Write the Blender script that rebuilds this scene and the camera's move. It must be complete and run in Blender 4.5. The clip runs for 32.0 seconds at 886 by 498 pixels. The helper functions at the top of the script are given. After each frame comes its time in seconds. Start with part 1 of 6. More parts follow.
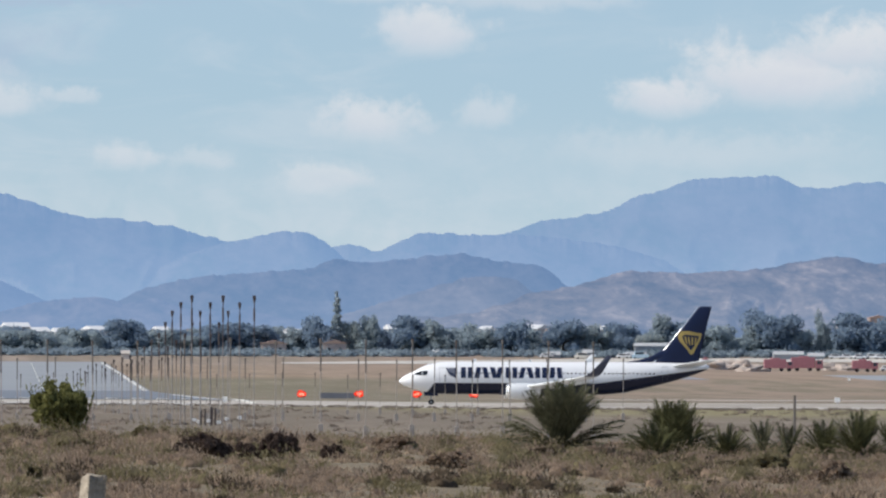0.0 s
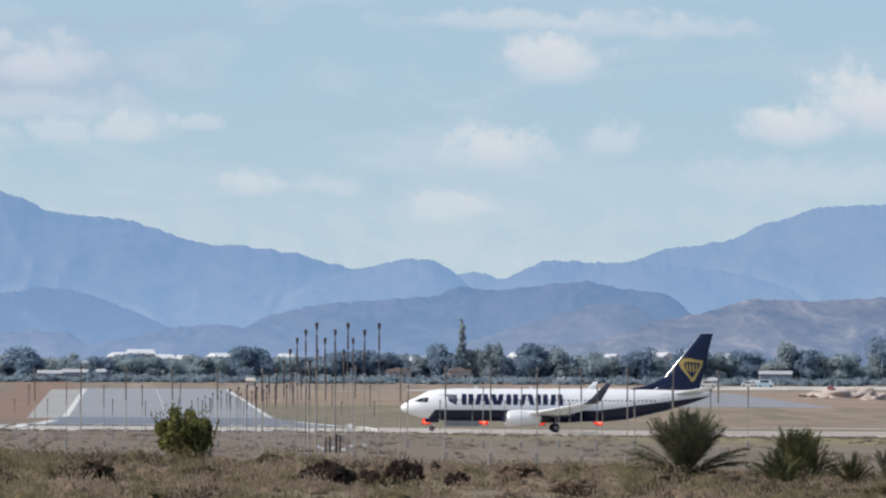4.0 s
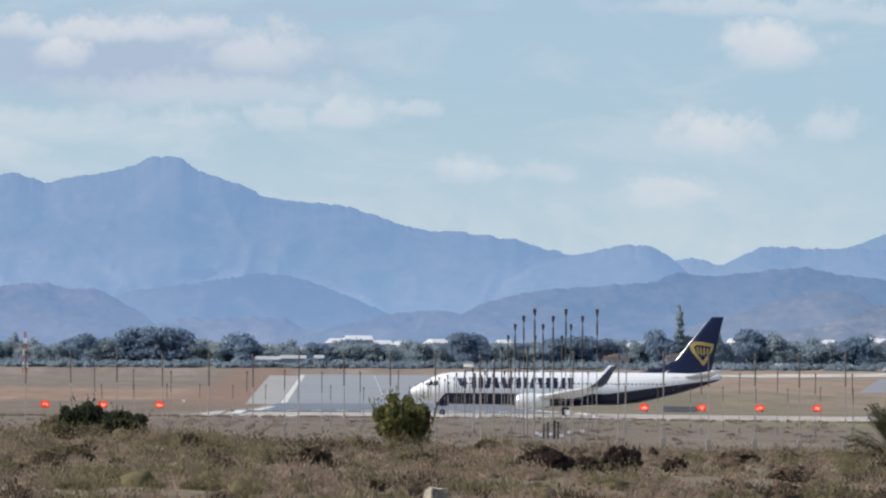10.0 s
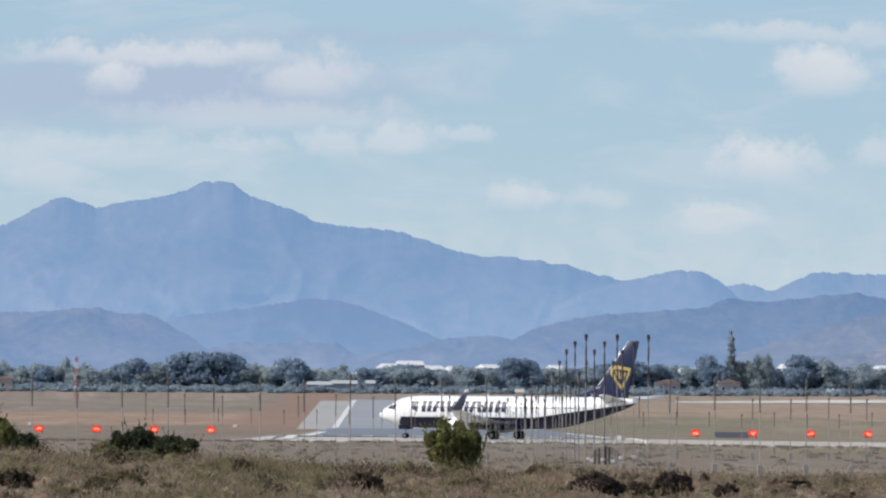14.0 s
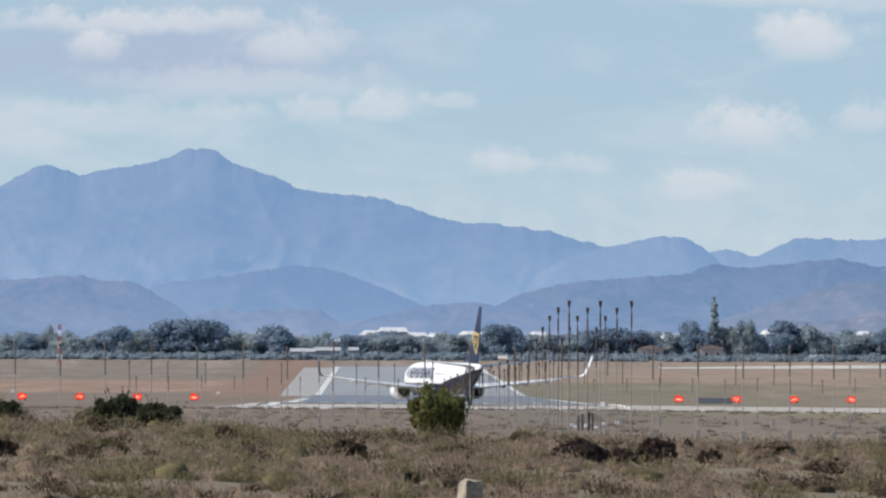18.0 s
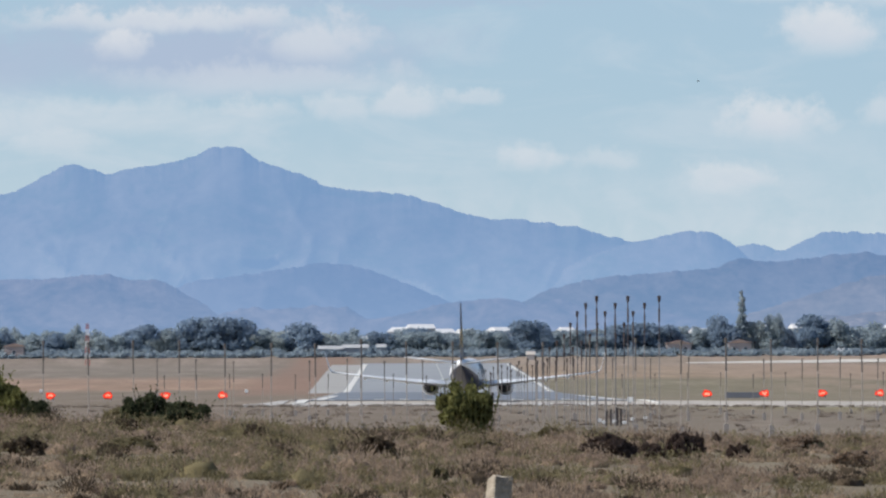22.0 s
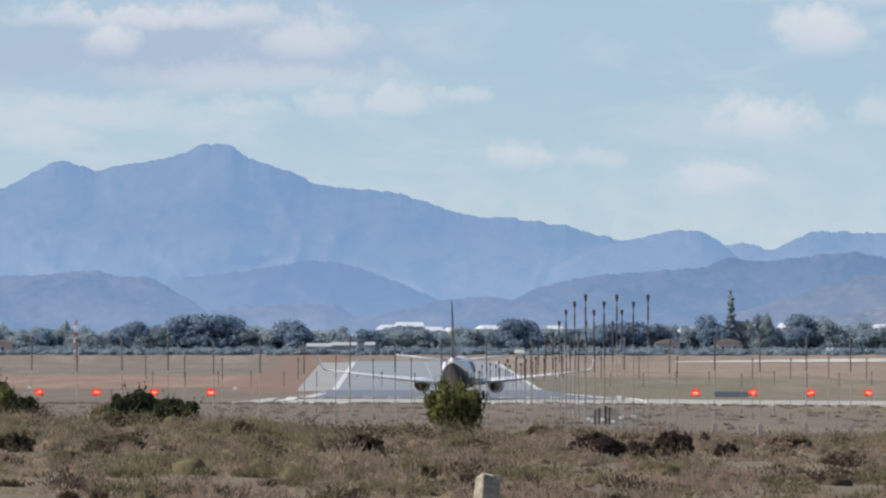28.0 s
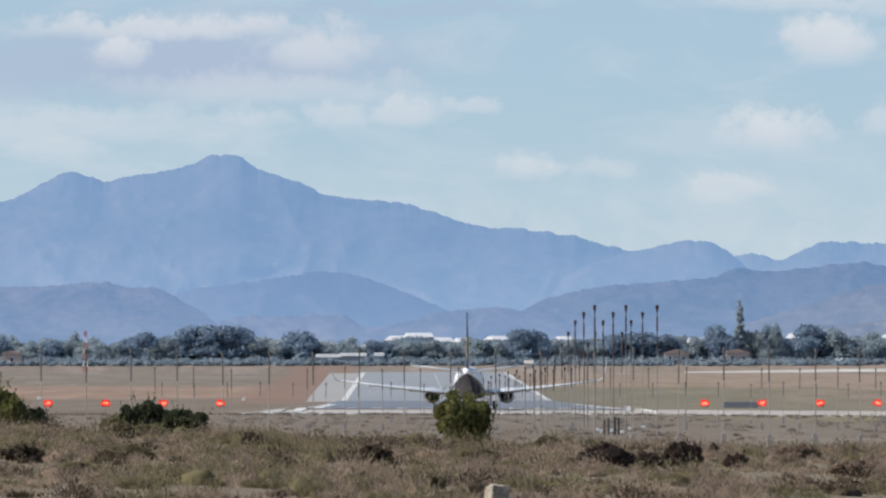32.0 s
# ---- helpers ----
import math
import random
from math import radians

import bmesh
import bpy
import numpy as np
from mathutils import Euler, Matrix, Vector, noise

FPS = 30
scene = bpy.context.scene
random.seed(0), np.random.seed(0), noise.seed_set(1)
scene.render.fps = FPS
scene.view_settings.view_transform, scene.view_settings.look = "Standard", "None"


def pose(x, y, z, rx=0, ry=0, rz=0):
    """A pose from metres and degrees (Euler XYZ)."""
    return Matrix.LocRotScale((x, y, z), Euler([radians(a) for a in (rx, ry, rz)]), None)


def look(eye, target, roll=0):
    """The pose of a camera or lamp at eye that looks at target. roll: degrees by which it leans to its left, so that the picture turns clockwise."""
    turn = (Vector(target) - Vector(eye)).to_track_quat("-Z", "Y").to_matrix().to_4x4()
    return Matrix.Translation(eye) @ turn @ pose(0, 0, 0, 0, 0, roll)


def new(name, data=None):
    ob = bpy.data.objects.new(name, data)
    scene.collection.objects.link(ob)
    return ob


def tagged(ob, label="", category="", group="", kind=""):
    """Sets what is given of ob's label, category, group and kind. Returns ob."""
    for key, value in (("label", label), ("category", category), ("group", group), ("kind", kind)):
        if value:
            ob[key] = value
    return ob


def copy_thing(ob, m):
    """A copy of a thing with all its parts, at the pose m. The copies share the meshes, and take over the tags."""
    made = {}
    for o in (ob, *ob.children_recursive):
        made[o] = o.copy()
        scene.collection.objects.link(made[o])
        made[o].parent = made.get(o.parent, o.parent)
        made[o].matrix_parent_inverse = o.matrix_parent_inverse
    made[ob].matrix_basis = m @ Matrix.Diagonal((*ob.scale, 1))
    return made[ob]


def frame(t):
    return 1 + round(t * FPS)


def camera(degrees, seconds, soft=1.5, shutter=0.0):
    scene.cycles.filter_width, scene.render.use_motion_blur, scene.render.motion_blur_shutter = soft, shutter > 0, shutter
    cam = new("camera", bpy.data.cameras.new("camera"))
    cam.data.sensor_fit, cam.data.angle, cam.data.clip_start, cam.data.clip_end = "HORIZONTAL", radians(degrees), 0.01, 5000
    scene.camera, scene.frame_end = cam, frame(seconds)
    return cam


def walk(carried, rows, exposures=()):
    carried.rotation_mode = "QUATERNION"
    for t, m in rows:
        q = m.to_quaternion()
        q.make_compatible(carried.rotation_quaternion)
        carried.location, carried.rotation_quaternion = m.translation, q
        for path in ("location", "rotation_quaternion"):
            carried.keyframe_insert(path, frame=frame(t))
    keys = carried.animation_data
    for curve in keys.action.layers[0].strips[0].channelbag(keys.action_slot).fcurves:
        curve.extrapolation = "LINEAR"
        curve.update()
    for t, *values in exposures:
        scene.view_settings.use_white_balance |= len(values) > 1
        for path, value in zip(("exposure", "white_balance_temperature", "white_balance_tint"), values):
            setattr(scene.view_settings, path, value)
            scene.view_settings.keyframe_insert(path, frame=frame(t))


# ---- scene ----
cam = camera(4.988, 32.0, soft=2.3)
EYE = (0.0, 0.0, 1.7)

# the camera's way: seconds, bearing to the right and elevation in thousandths of a radian, lean in degrees
PATH = [
    (0, 43.157, 7.991, 0.22), (0.5, 41.266, 7.723, 0.22), (1, 39.640, 7.475, 0.22), (1.5, 38.364, 7.642, 0.23),
    (2, 36.969, 8.483, 0.23), (2.5, 35.484, 9.476, 0.27), (4.5, 29.080, 10.676, 0.36), (5, 27.118, 10.189, 0.41),
    (5.5, 24.863, 9.608, 0.41), (6, 22.595, 9.024, 0.37), (6.5, 20.536, 8.759, 0.37), (7, 18.691, 8.750, 0.35),
    (7.5, 16.902, 8.762, 0.33), (8, 15.102, 8.480, 0.27), (8.5, 13.108, 8.302, 0.27), (9, 11.263, 8.314, 0.27),
    (9.5, 10.103, 8.618, 0.29), (10, 9.407, 9.157, 0.32), (10.5, 8.790, 9.422, 0.32), (11, 7.771, 9.500, 0.32),
    (11.5, 6.519, 9.615, 0.29), (12, 5.569, 10.095, 0.32), (12.5, 5.239, 10.859, 0.32), (13, 5.203, 11.516, 0.36),
    (13.5, 5.021, 11.784, 0.39), (14, 4.333, 11.616, 0.39), (14.5, 3.434, 11.197, 0.39), (16.5, 3.425, 9.116, 0.31),
    (17, 3.941, 8.908, 0.30), (17.5, 5.093, 8.546, 0.26), (18, 6.035, 8.342, 0.24), (18.5, 6.742, 7.982, 0.15),
    (19, 7.033, 7.627, 0.08), (19.5, 6.844, 7.248, 0.06), (20, 6.503, 6.964, 0.02), (20.5, 5.913, 6.956, 0.02),
    (21, 5.024, 7.353, -0.03), (21.5, 4.104, 7.890, -0.11), (22, 3.376, 7.992, -0.19), (22.5, 2.925, 7.700, -0.24),
    (23, 2.686, 7.541, -0.26), (23.5, 2.618, 7.846, -0.26), (24, 3.147, 8.749, -0.26), (24.5, 4.046, 9.714, -0.17),
    (25, 5.529, 10.430, -0.12), (25.5, 6.426, 10.516, -0.00), (27.5, 5.504, 8.554, 0.05), (28, 4.444, 7.793, 0.05),
    (28.5, 3.592, 7.329, 0.05), (29, 2.986, 7.292, 0.00), (29.5, 2.376, 7.594, -0.00), (30, 1.719, 7.763, -0.01),
    (30.5, 1.124, 8.017, -0.01), (31, 1.168, 8.268, -0.01), (31.5, 2.025, 8.681, -0.02), (32, 3.554, 8.841, -0.01),
]


def aim(right, up):
    return (EYE[0] + right, EYE[1] + 1000.0, EYE[2] + up)


walk(cam, [(t, look(EYE, aim(a, e), r)) for t, a, e, r in PATH])

# ---- sun, sky, exposure ----
SUN_AZ, SUN_EL = -98.0, 40.0     # degrees: bearing from +Y towards +X, height
scene.view_settings.exposure = 0.0
sun = new("sun", bpy.data.lights.new("sun", "SUN"))
sun.data.energy, sun.data.angle, sun.data.color = 4.6, radians(0.5), (1.0, 0.95, 0.87)
SUN_DIR = Vector((math.sin(radians(SUN_AZ)) * math.cos(radians(SUN_EL)), math.cos(radians(SUN_AZ)) * math.cos(radians(SUN_EL)), math.sin(radians(SUN_EL))))
sun.matrix_world = look(SUN_DIR * 300, (0, 0, 0))


class Net:
    """A short way to write node trees."""

    def __init__(self, tree):
        self.tree = tree
        tree.nodes.clear()

    def add(self, kind, **kw):
        n = self.tree.nodes.new(kind)
        for k, v in kw.items():
            if k == "blend_type":
                n.blend_type = v
            elif k == "operation":
                n.operation = v
            elif k == "data_type":
                n.data_type = v
            elif k == "sky_type":
                n.sky_type = v
            elif k == "interpolation_type":
                n.interpolation_type = v
        return n

    def link(self, a, b):
        self.tree.links.new(a, b)

    def put(self, node, slot, value):
        if isinstance(value, bpy.types.NodeSocket):
            self.link(value, node.inputs[slot])
        else:
            node.inputs[slot].default_value = value

    def math(self, op, a, b=0.0, c=0.0):
        n = self.add("ShaderNodeMath", operation=op)
        for i, v in enumerate((a, b, c)):
            self.put(n, i, v)
        return n.outputs[0]

    def mix(self, fac, a, b, blend="MIX"):
        n = self.add("ShaderNodeMix", data_type="RGBA", blend_type=blend)
        self.put(n, 0, fac), self.put(n, 6, a), self.put(n, 7, b)
        return n.outputs[2]

    def noise(self, vec, scale, detail=4.0, rough=0.55, distort=0.0):
        n = self.add("ShaderNodeTexNoise")
        if vec is not None:
            self.link(vec, n.inputs["Vector"])
        n.inputs["Scale"].default_value, n.inputs["Detail"].default_value = scale, detail
        n.inputs["Roughness"].default_value, n.inputs["Distortion"].default_value = rough, distort
        return n.outputs["Fac"]

    def span(self, v, a, b, c=0.0, d=1.0, smooth=False):
        n = self.add("ShaderNodeMapRange", interpolation_type="SMOOTHSTEP" if smooth else "LINEAR")
        for i, x in enumerate((v, a, b, c, d)):
            self.put(n, i, x)
        return n.outputs[0]

    def ramp(self, v, stops):
        n = self.add("ShaderNodeValToRGB")
        self.link(v, n.inputs[0])
        e = n.color_ramp.elements
        while len(e) < len(stops):
            e.new(0.5)
        for el, (p, c) in zip(e, stops):
            el.position, el.color = p, (*c, 1)
        return n.outputs[0]


# the sky, with scattered fair-weather cumulus: bearing, elevation, half-width, half-height (thousandths), weight
CLOUDS = [(-28.06, 28.89, 2.78, 2.44, 0.85), (-9.06, 28.44, 5.28, 2.5, 0.6), (-20.72, 27.22, 21.11, 4.72, -1.0), (0.0, 22.22, 4.17, 1.44, 0.55), (6.5, 22.78, 2.5, 0.89, 0.4), (-6.83, 21.94, 3.06, 1.56, 0.45), (-15.72, 21.67, 3.89, 1.22, 0.45), (-34.06, 18.61, 5.0, 1.67, 0.4), (11.67, 16.56, 2.78, 1.44, 0.5), (31.67, 14.72, 4.17, 1.44, 0.55), (35.94, 20.44, 4.72, 2.11, 0.75), (41.78, 29.33, 4.17, 2.67, 0.8), (19.72, 16.78, 3.06, 1.11, 0.35), (-24.06, 30.56, 14.44, 1.22, 0.7), (-3.5, 32.33, 21.11, 0.78, -0.5), (65.17, 22.94, 4.72, 2.11, 0.85), (77.06, 25.0, 9.44, 3.44, 0.95), (83.17, 27.78, 7.22, 2.78, 0.9), (47.67, 21.28, 2.78, 1.78, 0.45), (40.94, 33.06, 11.11, 1.11, 0.5), (68.72, 17.78, 14.44, 2.22, 0.3), (-39.06, 26.67, 10.56, 4.17, -0.8), (-13.5, 24.44, 13.33, 1.67, 0.35), (-28.5, 20.83, 14.44, 1.89, 0.32), (-43.5, 20.83, 7.78, 2.22, 0.4), (52.06, 32.5, 8.89, 1.11, 0.4)]


def make_sky():
    world = bpy.data.worlds.new("sky")
    scene.world = world
    world.use_nodes = True
    n = Net(world.node_tree)
    out, bg = n.add("ShaderNodeOutputWorld"), n.add("ShaderNodeBackground")
    sky = n.add("ShaderNodeTexSky", sky_type="NISHITA")
    sky.sun_disc, sky.sun_elevation, sky.sun_rotation = False, radians(SUN_EL), radians(SUN_AZ)
    sky.altitude, sky.air_density, sky.dust_density, sky.ozone_density = 0, 1.0, 1.3, 1.6
    tc = n.add("ShaderNodeTexCoord").outputs["Generated"]
    sep = n.add("ShaderNodeSeparateXYZ")
    n.link(tc, sep.inputs[0])
    x, y, z = sep.outputs
    # a clear band of haze lies low, so the dome is read a little higher
    lift = n.add("ShaderNodeCombineXYZ")
    n.link(x, lift.inputs[0]), n.link(y, lift.inputs[1])
    n.link(n.math("ADD", n.math("MULTIPLY", n.math("MAXIMUM", z, 0.0), 1.0), 0.10), lift.inputs[2])
    n.link(lift.outputs[0], sky.inputs["Vector"])
    yy = n.math("MAXIMUM", y, 0.05)
    a = n.math("MULTIPLY", n.math("DIVIDE", x, yy), 1000.0)
    e = n.math("MULTIPLY", n.math("DIVIDE", z, yy), 1000.0)
    flat = n.add("ShaderNodeCombineXYZ")
    n.link(a, flat.inputs[0]), n.link(e, flat.inputs[1])
    big = n.noise(flat.outputs[0], 0.22, 6, 0.62, 0.4)
    fine = n.noise(flat.outputs[0], 0.75, 5, 0.6)
    drift = n.add("ShaderNodeVectorMath", operation="ADD")
    n.link(flat.outputs[0], drift.inputs[0])
    drift.inputs[1].default_value = (131.0, 57.0, 9.0)
    bulge = n.noise(drift.outputs[0], 0.33, 4, 0.55)
    # the outlines billow: the sky's angles are stirred before the clouds are laid in
    a2 = n.math("ADD", a, n.math("MULTIPLY", n.math("SUBTRACT", bulge, 0.5), 7.0))
    e2 = n.math("ADD", e, n.math("ADD", n.math("MULTIPLY", n.math("SUBTRACT", big, 0.5), 3.4), n.math("MULTIPLY", n.math("SUBTRACT", fine, 0.5), 1.1)))
    wob = n.math("ADD", n.math("MULTIPLY", n.math("SUBTRACT", big, 0.5), 1.5), n.math("MULTIPLY", n.math("SUBTRACT", fine, 0.5), 0.8))
    total, shade, banks = 0.0, 0.0, 0.0
    for ca, ce, ra, re, wt in CLOUDS:
        dx = n.math("DIVIDE", n.math("SUBTRACT", a2, ca), ra)
        dy = n.math("DIVIDE", n.math("SUBTRACT", e2, ce), re)
        # flatter below than above
        dz = n.math("MAXIMUM", dy, n.math("MULTIPLY", dy, -1.35))
        d = n.math("SQRT", n.math("ADD", n.math("MULTIPLY", dx, dx), n.math("MULTIPLY", dz, dz)))
        if wt < 0:
            # broad shaded banks
            v = n.math("MULTIPLY", n.span(n.math("ADD", d, n.math("MULTIPLY", wob, 0.5)), 1.5, 0.25, 0.0, 1.0, True), min(1.0, -wt))
            banks = n.math("MAXIMUM", banks, v)
            continue
        v = n.math("MULTIPLY", n.span(n.math("ADD", d, wob), 1.55, 0.25, 0.0, 1.0, True), min(1.0, wt * 1.05))
        total = n.math("MAXIMUM", total, v)
        # undersides are greyer
        shade = n.math("MAXIMUM", shade, n.math("MULTIPLY", v, n.span(dy, 0.6, -0.9)))
    # thin veil low in the sky
    veil = n.math("MULTIPLY", n.span(e, 24.0, 4.0, 0.0, 1.0, True), n.span(big, 0.38, 0.62, 0.25, 0.55))
    col = n.mix(veil, sky.outputs[0], (*VEIL, 1))
    # a thin torn sheet of high cloud
    sheet = n.add("ShaderNodeVectorMath", operation="MULTIPLY")
    n.link(flat.outputs[0], sheet.inputs[0])
    sheet.inputs[1].default_value = (0.045, 0.16, 1.0)
    thin = n.noise(sheet.outputs[0], 1.0, 6, 0.6, 0.6)
    col = n.mix(n.math("MULTIPLY", n.span(thin, 0.44, 0.70, 0.0, 0.36, True), n.span(a, 60.0, 5.0, 0.45, 1.0)), col, (*VEIL, 1))
    col = n.mix(banks, col, (*CLOUD_BANK, 1))
    lit = n.mix(shade, (*CLOUD_LIT, 1), (*CLOUD_DIM, 1))
    col = n.mix(total, col, lit)
    n.link(col, bg.inputs["Color"])
    bg.inputs["Strength"].default_value = SKY
    n.link(bg.outputs[0], out.inputs["Surface"])


SKY = 0.143
VEIL = (4.75, 5.06, 5.5)
CLOUD_LIT, CLOUD_DIM = (5.1, 5.28, 5.55), (3.95, 4.4, 5.1)
CLOUD_BANK = (2.95, 3.6, 4.65)
make_sky()

# ---- materials ----


def surface(name, color, rough=0.8, vary=0.25, scale=3.0, fine=40.0, bump=0.0, metal=0.0, tint=None, spread=0.0, spec=0.3):
    """A procedural surface with broad stains and fine grain; spread: how much single pieces differ."""
    m = bpy.data.materials.new(name)
    m.use_nodes = True
    n = Net(m.node_tree)
    out, b = n.add("ShaderNodeOutputMaterial"), n.add("ShaderNodeBsdfPrincipled")
    tc = n.add("ShaderNodeTexCoord").outputs["Object"]
    broad, grain = n.noise(tc, scale, 5, 0.6), n.noise(tc, fine, 3, 0.6)
    dark = tuple(c * (1 - vary) for c in color)
    light = tuple(min(1, c * (1 + vary)) for c in (tint or color))
    f = n.math("ADD", n.math("MULTIPLY", broad, 0.65), n.math("MULTIPLY", grain, 0.35))
    col = n.ramp(f, [(0.3, dark), (0.7, light)])
    if spread:
        info = n.add("ShaderNodeNewGeometry").outputs["Random Per Island"]
        k = n.span(info, 0, 1, 1 - spread, 1 + spread)
        mul = n.add("ShaderNodeVectorMath", operation="SCALE")
        n.link(col, mul.inputs[0]), n.link(k, mul.inputs["Scale"])
        col = mul.outputs[0]
    n.link(col, b.inputs["Base Color"])
    b.inputs["Roughness"].default_value, b.inputs["Metallic"].default_value = rough, metal
    b.inputs["Specular IOR Level"].default_value = spec
    if bump:
        bp = n.add("ShaderNodeBump")
        bp.inputs["Strength"].default_value, bp.inputs["Distance"].default_value = bump, 0.05
        n.link(f, bp.inputs["Height"])
        n.link(bp.outputs[0], b.inputs["Normal"])
    n.link(b.outputs[0], out.inputs["Surface"])
    return m


def foliage(name, color, vary=0.25, scale=2.0, spread=0.2, through_light=0.42, fine=12.0):
    """Leaves: dull on top, with light coming through."""
    m = bpy.data.materials.new(name)
    m.use_nodes = True
    n = Net(m.node_tree)
    out, b, tr, mix = n.add("ShaderNodeOutputMaterial"), n.add("ShaderNodeBsdfDiffuse"), n.add("ShaderNodeBsdfTranslucent"), n.add("ShaderNodeMixShader")
    tc = n.add("ShaderNodeTexCoord").outputs["Object"]
    f = n.math("ADD", n.math("MULTIPLY", n.noise(tc, scale, 5, 0.6), 0.65), n.math("MULTIPLY", n.noise(tc, fine, 3, 0.6), 0.35))
    col = n.ramp(f, [(0.32, tuple(c * (1 - vary) for c in color)), (0.68, tuple(c * (1 + vary) for c in color))])
    k = n.span(n.add("ShaderNodeNewGeometry").outputs["Random Per Island"], 0, 1, 1 - spread, 1 + spread)
    mul = n.add("ShaderNodeVectorMath", operation="SCALE")
    n.link(col, mul.inputs[0]), n.link(k, mul.inputs["Scale"])
    n.link(mul.outputs[0], b.inputs["Color"]), n.link(mul.outputs[0], tr.inputs["Color"])
    mix.inputs[0].default_value = through_light
    n.link(b.outputs[0], mix.inputs[1]), n.link(tr.outputs[0], mix.inputs[2])
    n.link(mix.outputs[0], out.inputs["Surface"])
    return m


def glow(name, color, strength):
    m = bpy.data.materials.new(name)
    m.use_nodes = True
    n = Net(m.node_tree)
    out, em = n.add("ShaderNodeOutputMaterial"), n.add("ShaderNodeEmission")
    em.inputs["Color"].default_value, em.inputs["Strength"].default_value = (*color, 1), strength
    n.link(em.outputs[0], out.inputs["Surface"])
    return m


def distance(name, near, far, share, haze_glow, scale=0.004, scars=1.25):
    """Far hills: bare and wooded slopes, with the haze of kilometres mixed in as emission."""
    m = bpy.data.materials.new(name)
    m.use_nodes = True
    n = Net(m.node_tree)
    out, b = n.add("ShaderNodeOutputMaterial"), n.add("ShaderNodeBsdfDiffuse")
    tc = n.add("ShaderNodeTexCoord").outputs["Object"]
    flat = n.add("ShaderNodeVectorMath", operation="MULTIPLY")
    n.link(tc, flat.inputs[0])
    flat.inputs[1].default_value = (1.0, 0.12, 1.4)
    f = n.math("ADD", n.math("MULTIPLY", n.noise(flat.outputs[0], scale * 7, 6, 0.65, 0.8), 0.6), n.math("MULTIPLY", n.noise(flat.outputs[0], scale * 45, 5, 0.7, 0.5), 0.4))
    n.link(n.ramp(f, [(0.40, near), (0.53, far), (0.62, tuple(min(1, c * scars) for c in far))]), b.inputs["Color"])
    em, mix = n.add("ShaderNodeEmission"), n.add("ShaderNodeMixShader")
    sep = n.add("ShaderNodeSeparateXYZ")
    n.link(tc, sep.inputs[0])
    # the emitted haze colour is paler low down
    n.link(n.mix(n.span(sep.outputs[2], 2.0, 48.0), (*(a * 1.0 + b * 0.22 for a, b in zip(haze_glow, (0.34, 0.40, 0.42))), 1), (*haze_glow, 1)), em.inputs["Color"])
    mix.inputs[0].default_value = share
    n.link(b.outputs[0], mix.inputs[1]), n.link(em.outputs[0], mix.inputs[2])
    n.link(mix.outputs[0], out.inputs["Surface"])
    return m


# ---- ground heights: distance from the camera and height ----
PROFILE = [(-6000, 0.0), (0, 0.0), (30, 0.05), (60, 0.15), (100, 0.08), (150, -0.1), (190, -0.27), (212, -1.4), (235, -2.3), (265, -2.5), (360, -2.1), (600, -3.5),
           (900, -5.45), (1200, -7.60), (1286, -7.82), (1330, -7.85), (1579, -9.1), (1880, -10.5), (2218, -12.0), (3226, -9.05), (3300, -6.0), (4000, -3.9), (6000, 0)]
PY, PZ = [p[0] for p in PROFILE], [p[1] for p in PROFILE]


def height(x, y):
    z = float(np.interp(y, PY, PZ))
    if 20 < y < 260:
        # the scrubland leans down towards the right
        z += float(np.interp(1000 * x / y, (-45, 5, 35, 54, 80), (0.27, 0.0, -0.08, -0.2, -0.32))) * y / 190 * min(1, (260 - y) / 50)
    if 20 < y < 240:
        k = min(1, (y - 20) / 30) * min(1, (240 - y) / 30)
        z += k * (0.12 * noise.noise((x * 0.11, y * 0.05, 3.1)) + 0.09 * noise.noise((x * 0.45, y * 0.2, 7.7)))
    if 1140 < y < 1430:
        # the pavement falls a little to the right
        z += 0.34 * max(0.0, min(1.0, (60 - x) / 45)) * max(0.0, min(1.0, (y - 1140) / 60, (1430 - y) / 60))
    if 200 < y < 360:
        # the lane sinks towards the left
        z -= max(0, min(1.6, (6.0 - x) * 0.12)) * min(1, (y - 200) / 30) * min(1, (360 - y) / 60)
    return z


# ---- mesh helpers ----


def part(name, bm, material, parent=None, label="", smooth=False):
    """Links a bmesh as one mesh object, under a thing or a part if parent is given."""
    me = bpy.data.meshes.new(name)
    if smooth:
        for f in bm.faces:
            f.smooth = True
    bm.to_mesh(me)
    bm.free()
    for m in material if isinstance(material, (list, tuple)) else [material]:
        me.materials.append(m)
    ob = new(name, me)
    if parent is not None:
        ob.parent = parent
    if label:
        ob["label"] = label
    return ob


def thing(name, m, label, category, group="", kind=""):
    ob = new(name)
    ob.matrix_world = m
    ob.empty_display_size = 0.2
    return tagged(ob, label, category, group, kind)


def box(bm, x0, x1, y0, y1, z0, z1, bevel=0.0):
    r = bmesh.ops.create_cube(bm, size=1, matrix=Matrix.LocRotScale(((x0 + x1) / 2, (y0 + y1) / 2, (z0 + z1) / 2), None, (abs(x1 - x0), abs(y1 - y0), abs(z1 - z0))))
    if bevel:
        es = list({e for v in r["verts"] for e in v.link_edges})
        bmesh.ops.bevel(bm, geom=es, offset=bevel, segments=2, affect="EDGES", profile=0.6)
    return bm


